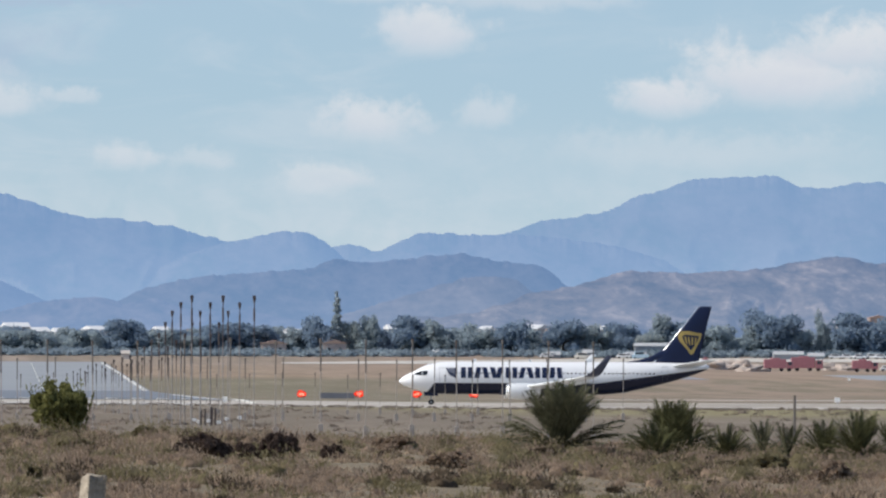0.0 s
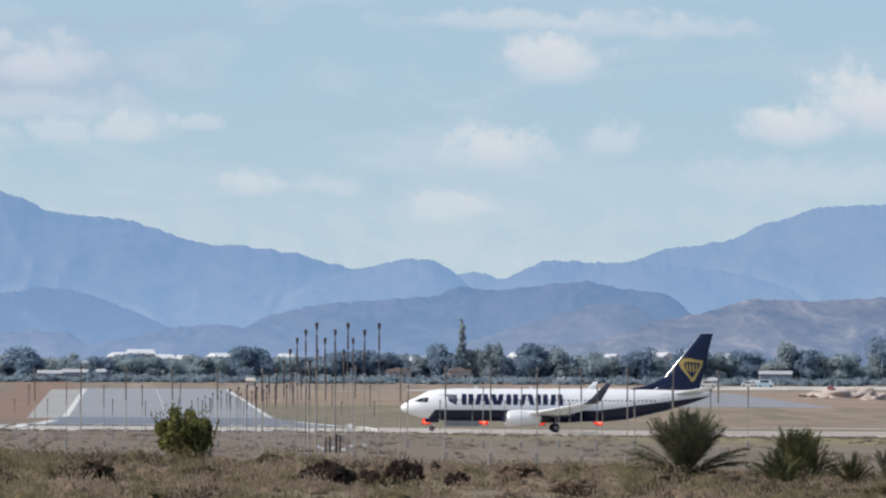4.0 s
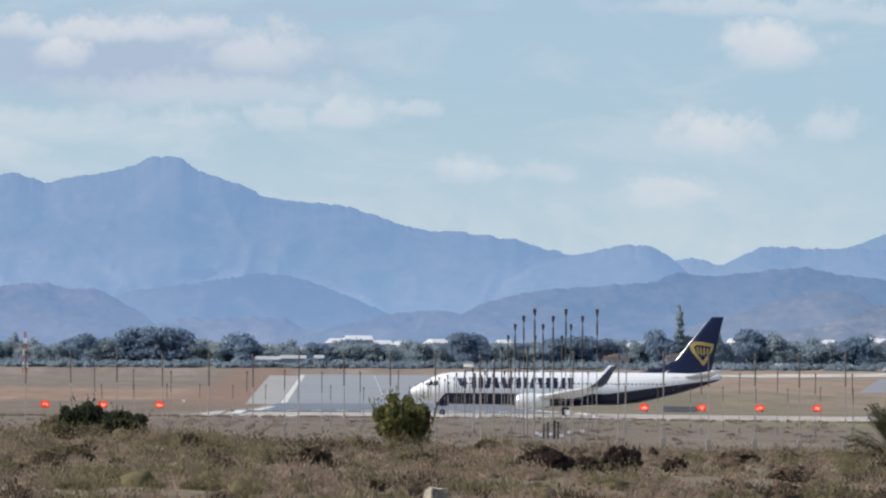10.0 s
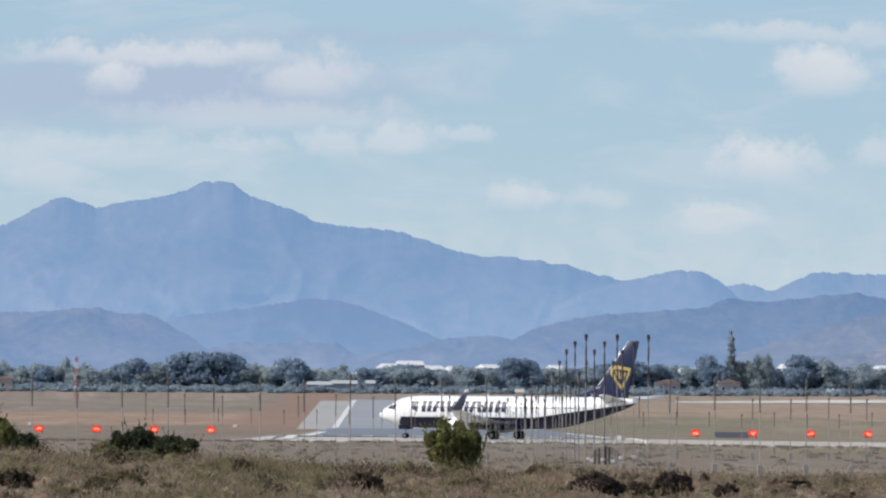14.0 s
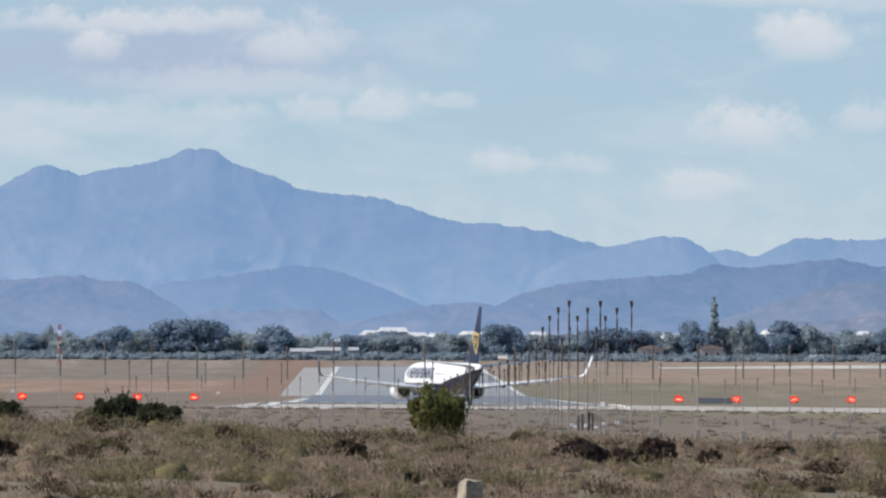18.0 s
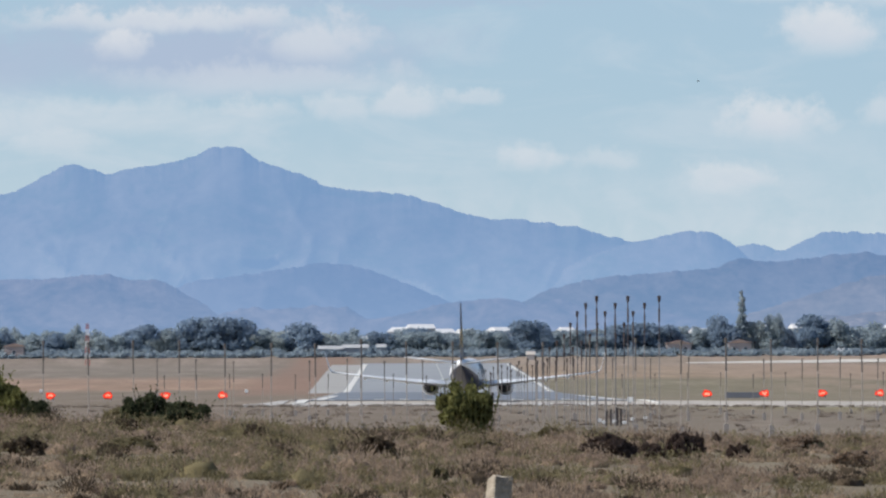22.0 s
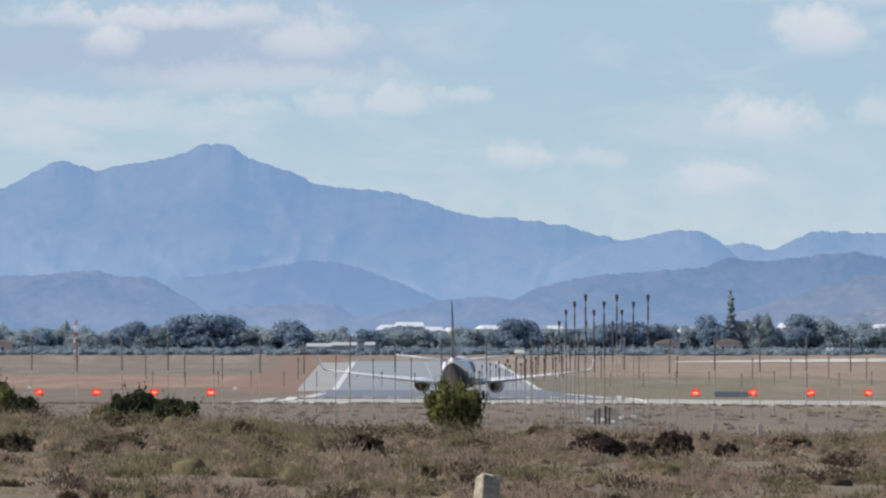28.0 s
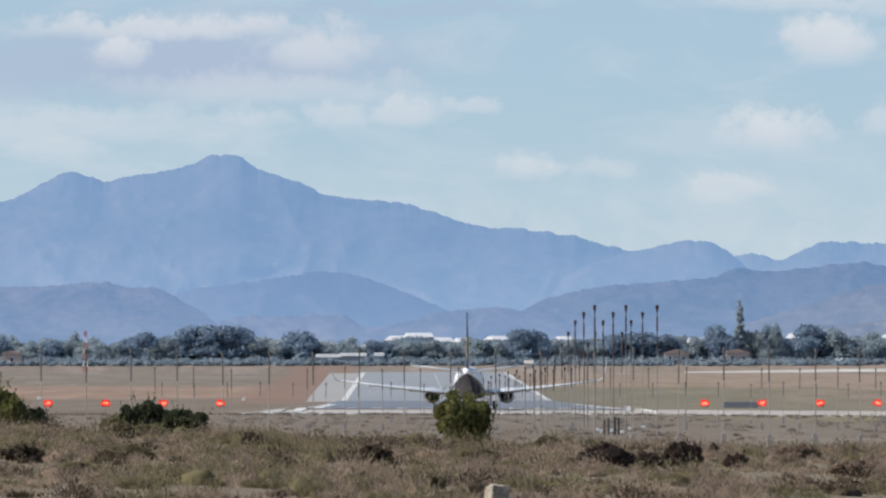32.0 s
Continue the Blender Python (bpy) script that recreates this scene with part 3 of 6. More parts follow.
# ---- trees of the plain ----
# the pale blue haze of the distance is put into these leaf colours
M_HAZED_LEAF = [foliage("hazed_far_foliage_%s" % n, c, 0.15, 1.5, 0.08, 0.55, 8.0) for n, c in (("dark", (0.24, 0.315, 0.40)), ("olive", (0.345, 0.41, 0.445)), ("grey", (0.41, 0.46, 0.465)))]
M_HAZED_HEDGE = foliage("hazed_belt_foliage", (0.30, 0.365, 0.415), 0.12, 0.1, 0.06, 0.55, 1.0)
M_BARK = surface("bark", (0.13, 0.10, 0.075), 0.9, 0.3, 2.0, 20.0)


def crown_mesh(rng, lobes, leaf, count):
    """Leaf clumps strewn over a few lobes: (x, y, z, rx, rz)."""
    verts, faces = [], []
    weights = [l[3] * l[3] for l in lobes]
    for _ in range(count):
        lx, ly, lz, rx, rz = rng.choices(lobes, weights)[0]
        v = Vector((rng.gauss(0, 1), rng.gauss(0, 1), rng.gauss(0, 1))).normalized() * (0.45 + 0.6 * rng.random() ** 0.5)
        c = Vector((lx + v.x * rx, ly + v.y * rx, lz + v.z * rz))
        s = leaf * rng.uniform(0.5, 1.3)
        q = Euler((rng.uniform(0, 6.3), rng.uniform(0, 6.3), rng.uniform(0, 6.3))).to_matrix()
        i = len(verts)
        for p in ((-1, -0.6, 0.1), (0.9, -0.7, 0.3), (1, 0.8, -0.1), (-0.7, 0.9, 0.3)):
            verts.append(c + q @ (Vector(p) * s))
        faces += [(i, i + 1, i + 2), (i, i + 2, i + 3)]
    return verts, faces


def lobe_mesh(lobes, seed, sub=2):
    """The close inner foliage: uneven lumps, one for each lobe."""
    bm = bmesh.new()
    for i, (lx, ly, lz, rx, rz) in enumerate(lobes):
        r = bmesh.ops.create_icosphere(bm, subdivisions=sub, radius=1)
        for v in r["verts"]:
            k = 0.92 + 0.35 * noise.noise(v.co * 1.6 + Vector((i * 3.1, seed, 0))) + 0.16 * noise.noise(v.co * 4.5 + Vector((seed, i * 2.3, 5)))
            v.co = Vector((lx + v.co.x * rx * k, ly + v.co.y * rx * k, lz + v.co.z * rz * k))
    v, f = [q.co.copy() for q in bm.verts], [tuple(w.index for w in g.verts) for g in bm.faces]
    bm.free()
    return v, f


def far_tree(kind, seed, m):
    rng = random.Random(seed)
    names = {"round": ("broad dark green tree on the plain, haze in its colour", 0), "olive": ("grey-green rounded tree on the plain, haze in its colour", 1), "spire": ("tall slender grey-green conifer above the treeline, haze in its colour", 1), "pale": ("light grey-green small tree, haze in its colour", 2)}
    label, mat = names[kind]
    t = thing("tree", m, label, "tree", "trees of the plain")
    bm = bmesh.new()
    if kind == "spire":
        lobes = [(rng.uniform(-0.02, 0.02), 0, 0.08 + 0.046 * i, (0.19 - 0.0085 * i) * (1.0 if i % 2 else 0.72) + rng.uniform(-0.012, 0.012), 0.03) for i in range(20)]
        tube(bm, (0, 0, -0.03), (0, 0, 0.95), 0.025, 0.008)
        leaf, count = 0.02, 1800
    else:
        k = {"round": 9, "olive": 7, "pale": 6}[kind]
        lobes = []
        for i in range(k):
            an = rng.uniform(0, 6.28)
            r = rng.uniform(0.05, 0.36)
            lobes.append((math.cos(an) * r, math.sin(an) * r, rng.uniform(0.36, 0.82) - r * 0.35, rng.uniform(0.18, 0.28), rng.uniform(0.15, 0.24)))
        tube(bm, (0, 0, -0.05), (0.02, 0, 0.45), 0.045, 0.025)
        for l in lobes[:5]:
            tube(bm, (0.02, 0, 0.3), (l[0] * 0.8, l[1] * 0.8, l[2]), 0.02, 0.008, 5)
        leaf, count = 0.027, 2100
    part("trunk", bm, M_BARK, t)
    if kind != "spire":
        lobes += [(l[0] * 1.15, l[1] * 1.15, 0.16 + 0.1 * rng.random(), 0.2, 0.16) for l in lobes[:4]]
    v, f = lobe_mesh([(*l[:3], l[3] * 0.72, l[4] * 0.72) for l in lobes], seed, 1)
    lv, lf = crown_mesh(rng, lobes, leaf, count)
    k = len(v)
    mesh_of("crown", v + lv, f + [tuple(q + k for q in g) for g in lf], M_HAZED_LEAF[mat], t, "", True)
    return t


def build_trees():
    rng = random.Random(5)
    proto = {k: [far_tree(k, 10 * i + j, pose(0, -900 - 30 * j, 0)) for j in range(n)] for i, (k, n) in enumerate((("round", 4), ("olive", 3), ("pale", 2)))}

    def plant(kind, x, y, h, w):
        """w: width against height"""
        src = rng.choice(proto[kind])
        z = height(x, y) - 0.2
        copy_thing(src, Matrix.Translation((x, y, z)) @ Matrix.Rotation(rng.uniform(0, 6.28), 4, "Z") @ Matrix.Diagonal((w, w, h, 1)))

    # the larger trees: bearing, distance, height, crown width, kind
    for a, d, h, w, k in TREES:
        plant(k, a / 1000 * d, d, h, w)
    # the belt between them
    a = -50.0
    while a < 96:
        d = rng.uniform(3296, 3500)
        h = rng.uniform(5.6, 9.6)
        plant(rng.choice(("round", "olive", "olive", "pale")), a / 1000 * d, d, h, h * rng.uniform(0.9, 1.6))
        a += rng.uniform(0.5, 1.2)
    for t in [t for ts in proto.values() for t in ts]:
        for c in (t, *t.children_recursive):
            bpy.data.objects.remove(c)
    spire = far_tree("spire", 77, Matrix.Identity(4))
    x, y = 108.17, 3300
    spire.matrix_world = Matrix.Translation((x, y, height(x, y))) @ Matrix.Diagonal((17, 17, 20.6, 1))


# bearing (thousandths), distance, height, width, kind
TREES = [(-41.28, 3300, 9.7, 14.7, "round"), (-39.89, 3300, 10.3, 11.0, "olive"), (-36.83, 3300, 7.0, 12.8, "olive"), (-35.17, 3300, 8.2, 11.0, "round"), (-33.22, 3300, 11.1, 7.3, "olive"),
         (-29.89, 3300, 9.2, 12.8, "olive"), (-27.39, 3300, 6.6, 11.0, "round"), (-25.44, 3300, 11.3, 12.8, "round"), (-23.5, 3300, 9.7, 11.0, "olive"), (-20.17, 3300, 13.8, 18.3, "round"),
         (-17.39, 3300, 13.6, 16.5, "round"), (-21.28, 3300, 8.6, 14.7, "round"), (-15.17, 3300, 8.2, 11.0, "pale"), (-13.78, 3300, 9.0, 11.0, "pale"), (-10.83, 3300, 11.7, 15.6, "round"),
         (-7.94, 3300, 6.6, 11.0, "olive"), (-5.72, 3300, 9.4, 11.0, "olive"), (-2.94, 3300, 8.2, 12.8, "round"), (-1.0, 3300, 6.6, 11.0, "olive"), (2.06, 3300, 4.1, 11.0, "olive"),
         (7.06, 3300, 8.6, 11.0, "olive"), (11.5, 3300, 12.3, 16.5, "round"), (-1.56, 3300, 7.8, 11.0, "olive"), (0.39, 3300, 8.2, 11.0, "olive"), (2.06, 3300, 8.6, 10.1, "olive"),
         (4.0, 3300, 8.2, 11.0, "olive"), (9.0, 3300, 8.2, 9.2, "olive"), (28.44, 3300, 9.0, 9.2, "olive"), (13.17, 3300, 10.3, 12.8, "round"), (17.61, 3300, 6.6, 14.7, "olive"),
         (20.39, 3300, 10.7, 12.8, "round"), (23.17, 3300, 11.3, 14.7, "round"), (25.39, 3300, 10.3, 11.0, "round"), (30.11, 3300, 13.8, 11.0, "round"), (31.22, 3300, 12.3, 12.8, "round"),
         (34.0, 3300, 13.1, 7.3, "pale"), (36.11, 3300, 14.4, 7.3, "olive"), (35.39, 3300, 8.6, 11.0, "olive"), (39.28, 3300, 14.2, 16.5, "round"), (40.94, 3300, 11.7, 16.5, "olive"),
         (43.17, 3300, 12.3, 16.5, "olive"), (45.11, 3300, 11.1, 16.5, "olive"), (47.33, 3300, 9.7, 11.0, "olive"), (49.83, 3300, 13.8, 13.8, "round"), (51.5, 3300, 9.7, 11.0, "olive"),
         (55.11, 3300, 12.7, 14.7, "round"), (56.5, 3300, 10.7, 12.8, "olive"), (58.72, 3300, 11.1, 12.8, "olive"), (61.5, 3300, 11.7, 14.7, "round"), (64.56, 3300, 14.8, 11.0, "olive"),
         (66.5, 3300, 12.3, 16.5, "round"), (68.72, 3300, 9.7, 14.7, "olive"), (70.39, 3300, 11.1, 16.5, "olive"), (75.11, 3300, 17.9, 18.3, "round"), (76.22, 3300, 14.8, 16.5, "round"),
         (73.72, 3300, 10.7, 14.7, "olive"), (78.72, 3300, 9.7, 12.8, "olive"), (80.67, 3300, 16.4, 7.3, "olive"), (82.89, 3300, 15.8, 20.2, "round"), (84.83, 3300, 14.8, 16.5, "round"),
         (87.06, 3300, 12.7, 16.5, "round"), (90.94, 3300, 12.7, 18.3, "olive"), (-44.61, 3300, 9.7, 16.5, "round")]
build_trees()


def build_hedge():
    rng = random.Random(9)
    verts, faces = [], []
    for i in range(760):
        a = -52 + 150 * i / 760 + rng.uniform(-0.1, 0.1)
        d = rng.uniform(3276, 3298)
        w, h = rng.uniform(1.6, 4.2), rng.uniform(0.9, 2.6)
        x, z = a / 1000 * d, height(a / 1000 * d, d)
        v, f = lobe_mesh([(0, 0, 0.3, 0.7, 0.5)], i * 0.7, 1)
        lv, lf = crown_mesh(rng, [(0, 0, 0.4, 0.9, 0.6)], 0.14, 60)
        f = f + [tuple(q + len(v) for q in g) for g in lf]
        k = len(verts)
        verts += [(x + p.x * w, d + p.y * w, z + p.z * h) for p in v + lv]
        faces += [tuple(q + k for q in g) for g in f]
    tagged(mesh_of("hedge", verts, faces, M_HAZED_HEDGE, None, "", True), "continuous low belt of grey-green bushes along the plain, haze in their colour", "bushes", kind="stuff")


build_hedge()

# ---- the airliner ----
M_WHITE = surface("aircraft_white_paint", (0.645, 0.665, 0.685), 0.32, 0.06, 0.5, 6.0, spec=0.5)
M_NAVY = surface("aircraft_navy_paint", (0.009, 0.016, 0.05), 0.4, 0.15, 0.5, 6.0, spec=0.25)
M_YELLOW = surface("emblem_yellow", (0.42, 0.31, 0.10), 0.4, 0.08, 0.8, 8.0)
M_WING = surface("wing_grey", (0.62, 0.64, 0.66), 0.32, 0.08, 0.6, 5.0, spec=0.5)
M_METAL = surface("bare_metal", (0.78, 0.79, 0.80), 0.25, 0.06, 1.0, 12.0, metal=0.8)
M_STEEL = surface("gear_steel", (0.32, 0.33, 0.34), 0.45, 0.2, 3.0, 20.0, metal=0.4)
M_EXHAUST = surface("burnt_metal", (0.06, 0.06, 0.065), 0.5, 0.2, 3.0, 20.0, metal=0.3)
M_TYRE = surface("tyre_rubber", (0.02, 0.02, 0.022), 0.8, 0.2, 4.0, 30.0)
M_GLASSDARK = surface("cockpit_glass", (0.015, 0.018, 0.022), 0.12, 0.1, 2.0, 10.0, spec=0.6)
M_DARK = surface("dark_interior", (0.02, 0.02, 0.022), 0.6, 0.2, 2.0, 10.0)
M_REDLAMP = glow("red_lamp", (1.0, 0.045, 0.02), 1.1)
M_LAMPCORE = glow("red_lamp_core", (1.0, 0.30, 0.20), 1.6)
M_WINGLET = surface("winglet_dark_paint", (0.05, 0.055, 0.085), 0.35, 0.15, 0.5, 6.0)
NOSE = 19.6      # the nose lies this far before the main wheels


def livery_material():
    """White over a navy belly whose edge sweeps up to the tail."""
    m = bpy.data.materials.new("fuselage_livery")
    m.use_nodes = True
    n = Net(m.node_tree)
    out, b = n.add("ShaderNodeOutputMaterial"), n.add("ShaderNodeBsdfPrincipled")
    tc = n.add("ShaderNodeTexCoord").outputs["Object"]
    sep = n.add("ShaderNodeSeparateXYZ")
    n.link(tc, sep.inputs[0])
    s = n.math("SUBTRACT", NOSE, sep.outputs[0])
    edge = n.math("ADD", 2.78, n.math("MULTIPLY", n.math("MAXIMUM", n.math("SUBTRACT", s, 25.0), 0.0), 0.135))
    edge = n.math("SUBTRACT", edge, n.math("MULTIPLY", n.math("MAXIMUM", n.math("SUBTRACT", 4.4, s), 0.0), 1.3))
    k = n.span(n.math("SUBTRACT", edge, sep.outputs[2]), -0.02, 0.02)
    grime = n.noise(tc, 0.8, 5, 0.6)
    white = n.mix(n.span(grime, 0.4, 0.75, 0, 0.25), (0.73, 0.74, 0.755, 1), (0.64, 0.65, 0.665, 1))
    n.link(n.mix(k, white, (0.005, 0.009, 0.03, 1)), b.inputs["Base Color"])
    b.inputs["Specular IOR Level"].default_value = 0.3
    b.inputs["Roughness"].default_value = 0.36
    n.link(b.outputs[0], out.inputs["Surface"])
    return m


# from the nose: station, middle height, half-height, half-width
BODY = [(0.0, 2.95, 0.06, 0.06), (0.18, 2.97, 0.30, 0.32), (0.6, 3.02, 0.58, 0.62), (1.3, 3.08, 0.90, 0.95), (2.1, 3.16, 1.18, 1.22), (2.7, 3.23, 1.46, 1.38), (3.6, 3.32, 1.78, 1.58), (5.0, 3.39, 1.98, 1.78),
        (7.0, 3.41, 2.06, 1.88), (26.0, 3.41, 2.06, 1.88), (28.5, 3.53, 1.94, 1.84), (31.0, 3.80, 1.66, 1.62), (33.5, 4.10, 1.36, 1.30), (35.5, 4.36, 1.06, 0.98), (37.3, 4.62, 0.74, 0.66), (38.7, 4.84, 0.42, 0.36), (39.3, 4.92, 0.2, 0.18)]


def body_at(s):
    cols = list(zip(*BODY))
    return [float(np.interp(s, cols[0], cols[i])) for i in (1, 2, 3)]


def skin(s, z, side, off=0.02):
    """The point of the fuselage's skin at a station and height."""
    zc, hh, hw = body_at(s)
    t = max(-1.0, min(1.0, (z - zc) / hh))
    return Vector((NOSE - s, side * (hw * math.sqrt(1 - t * t) + off), z))


def patch(bm, corners, side, cuts=4, off=0.02):
    """A painted panel on the skin: corners (s, z) bottom front, bottom back, top back, top front."""
    (a, b, c, d) = corners
    rows = []
    for j in range(cuts + 1):
        v = j / cuts
        row = []
        for i in range(3):
            u = i / 2
            s = (a[0] * (1 - u) + b[0] * u) * (1 - v) + (d[0] * (1 - u) + c[0] * u) * v
            z = (a[1] * (1 - u) + b[1] * u) * (1 - v) + (d[1] * (1 - u) + c[1] * u) * v
            row.append(bm.verts.new(skin(s, z, side, off)))
        rows.append(row)
    for r, q in zip(rows, rows[1:]):
        for i in range(2):
            bm.faces.new((r[i], r[i + 1], q[i + 1], q[i]) if side < 0 else (r[i + 1], r[i], q[i], q[i + 1]))
    return bm


def foil(le, chord, thick, y, z, lean=(0, 1), n=9):
    """A ring of an aerofoil section: leading edge station, chord, thickness; lean: the section's thickness direction in y, z."""
    pts = []
    xs = [0.5 * (1 - math.cos(math.pi * i / (n - 1))) for i in range(n)]
    shape = lambda c: 2.6 * (0.2969 * math.sqrt(c) - 0.126 * c - 0.3516 * c * c + 0.2843 * c ** 3 - 0.1015 * c ** 4) / 0.26
    for c in xs:
        t = shape(c) * thick * 0.5
        pts.append(Vector((NOSE - le - c * chord, y + lean[0] * t, z + lean[1] * t)))
    for c in xs[-2:0:-1]:
        t = -shape(c) * thick * 0.42
        pts.append(Vector((NOSE - le - c * chord, y + lean[0] * t, z + lean[1] * t)))
    return pts


def ring(s, y, zc, r, k=24, sq=1.0):
    return [Vector((NOSE - s, y + r * math.cos(2 * math.pi * i / k), zc + r * sq * math.sin(2 * math.pi * i / k))) for i in range(k)]


FIN = [(31.9, 6.0, 0.55, 5.15), (32.5, 5.5, 0.5, 5.7), (35.2, 3.55, 0.34, 9.1), (37.95, 1.62, 0.18, 12.5), (38.2, 1.3, 0.1, 12.57)]   # leading edge, chord, thickness, height


def fin_patch(pts, side, off):
    """Paint on the fin's skin, from (s, z) corners."""
    bm = bmesh.new()
    bm.faces.new([bm.verts.new((s, 0, z)) for s, z in pts])
    bmesh.ops.triangulate(bm, faces=bm.faces)
    bmesh.ops.subdivide_edges(bm, edges=bm.edges, cuts=3, use_grid_fill=True)
    hs = [f[3] for f in FIN]
    for v in bm.verts:
        le, ch, th = (float(np.interp(v.co.z, hs, [f[i] for f in FIN])) for i in (0, 1, 2))
        c = max(0.0, min(1.0, (v.co.x - le) / ch))
        half = 10.0 * (0.2969 * math.sqrt(c) - 0.126 * c - 0.3516 * c * c + 0.2843 * c ** 3 - 0.1015 * c ** 4) * th * (0.5 if side > 0 else 0.42)
        v.co = Vector((NOSE - v.co.x, side * (half + off), v.co.z))
    bmesh.ops.recalc_face_normals(bm, faces=bm.faces)
    return bm


def wheel(parent, x, y, r, w):
    bm = bmesh.new()
    prof = [(0.45, 0.5), (0.85, 0.5), (0.97, 0.38), (1.0, 0.15), (1.0, -0.15), (0.97, -0.38), (0.85, -0.5), (0.45, -0.5)]
    k = 24
    rows = [[Vector((math.cos(2 * math.pi * i / k) * r * pr, py * w, math.sin(2 * math.pi * i / k) * r * pr)) for pr, py in prof] for i in range(k)]
    loft(bm, rows + [rows[0]], closed=False, caps=False)
    bmesh.ops.remove_doubles(bm, verts=bm.verts, dist=1e-4)
    tyre = part("wheel", bm, M_TYRE, parent, smooth=True)
    tyre.matrix_local = Matrix.Translation((x, y, r))
    bm = bmesh.new()
    tube(bm, (0, -w * 0.32, 0), (0, w * 0.32, 0), r * 0.5, seg=16)
    tube(bm, (0, -w * 0.42, 0), (0, w * 0.42, 0), r * 0.16, seg=10)
    part("hub", bm, M_STEEL, tyre, "grey metal wheel hub")
    return tyre


def build_airliner():
    m_body = livery_material()
    plane = thing("airliner", Matrix.Identity(4), "white and navy twin-jet airliner taxiing to the runway", "airplane")
    bm = bmesh.new()
    rings = []
    st = []
    for (a, b) in zip(BODY, BODY[1:]):
        k = max(1, int((b[0] - a[0]) / 0.9))
        st += [a[0] + (b[0] - a[0]) * i / k for i in range(k)]
    st.append(BODY[-1][0])
    for s in st:
        zc, hh, hw = body_at(s)
        rings.append([Vector((NOSE - s, hw * math.cos(2 * math.pi * i / 40), zc + hh * math.sin(2 * math.pi * i / 40))) for i in range(40)])
    loft(bm, rings)
    body = part("fuselage", bm, m_body, plane, "white upper and navy lower fuselage", smooth=True)
    # belly fairing between the wings
    bm = bmesh.new()
    fair = []
    for s, r, z in ((11.6, 0.3, 2.2), (12.8, 1.4, 2.05), (14.5, 1.95, 1.95), (18, 2.05, 1.92), (21, 1.9, 1.95), (23, 1.2, 2.1), (24.2, 0.3, 2.3)):
        fair.append([Vector((NOSE - s, r * math.cos(2 * math.pi * i / 24), z + 0.75 * min(1, r) * math.sin(2 * math.pi * i / 24))) for i in range(24)])
    part("belly_fairing", loft(bm, fair), M_NAVY, plane, "navy belly fairing", smooth=True)
    # cockpit glass
    for side in (-1, 1):
        for c in (((2.05, 3.78), (2.75, 3.72), (2.95, 4.30), (2.45, 4.16)), ((2.82, 3.72), (3.5, 3.74), (3.55, 4.32), (3.02, 4.31)), ((1.75, 3.80), (2.0, 3.79), (2.4, 4.15), (2.2, 4.08))):
            bm = bmesh.new()
            patch(bm, c, side, 3, 0.025)
            part("cockpit_window", bm, M_GLASSDARK, plane)
        for s0, s1, z0, z1 in ((5.0, 5.85, 2.85, 4.65), (33.2, 33.95, 3.3, 4.85)):
            for e0, e1, f0, f1 in ((s0, s0 + 0.05, z0, z1), (s1, s1 + 0.05, z0, z1), (s0, s1, z1, z1 + 0.05)):
                bm = bmesh.new()
                patch(bm, ((e0, f0), (e1, f0), (e1, f1), (e0, f1)), side, 3)
                part("door_seam", bm, M_STEEL, plane)
        # the name's place: slanted navy bars, and a roundel before them
        for i in range(7):
            s0 = 7.75 + i * 1.88
            for k, w in ((0.0, 0.62), (0.86, 0.62)):
                lean = (0.0, 0.22, -0.25, 0.0, 0.25, 0.0, 0.1)[i] * (1 if k else -1)
                bm = bmesh.new()
                patch(bm, ((s0 + k + lean, 3.42), (s0 + k + w + lean, 3.42), (s0 + k + w - lean * 0.4, 4.78), (s0 + k - lean * 0.4, 4.78)), side, 6)
                part("livery_bar", bm, M_NAVY, body, "plain navy livery bar")
        for k in range(4):
            bm = bmesh.new()
            patch(bm, ((5.95 + 0.32 * k + 0.1 * (3 - k), 3.75 - 0.1 * k), (6.15 + 0.32 * k + 0.1 * (3 - k), 3.7 - 0.1 * k), (6.1 + 0.34 * k, 4.72), (5.85 + 0.34 * k, 4.72)), side, 5)
            part("livery_roundel", bm, M_NAVY, body, "navy roundel shape")
        # cabin windows
        me = None
        for i in range(50):
            s = 6.7 + i * 0.52
            if s > 32.8:
                break
            p = skin(s, 3.98, side, 0.012)
            if me is None:
                bm = bmesh.new()
                pts = [bm.verts.new((0.12 * math.cos(a), 0, 0.17 * math.sin(a))) for a in [math.pi / 4 * q for q in range(8)]]
                bm.faces.new(pts if side < 0 else pts[::-1])
                w = part("cabin_window", bm, M_GLASSDARK, plane)
                me = w.data
            else:
                w = new("cabin_window", me)
                w.parent = plane
            w.matrix_local = Matrix.Translation(p) @ Matrix.Rotation(side * radians(-14), 4, "X")
        # wings
        bm = bmesh.new()
        loft(bm, [foil(13.2, 8.3, 1.0, side * 1.3, 2.05), foil(15.9, 5.6, 0.72, side * 5.6, 2.42), foil(19.0, 3.7, 0.42, side * 11.0, 3.0), foil(22.4, 1.75, 0.2, side * 16.7, 3.72)])
        wing = part("wing", bm, M_WING, plane, "light grey swept wing", smooth=True)
        bm = bmesh.new()
        out = []
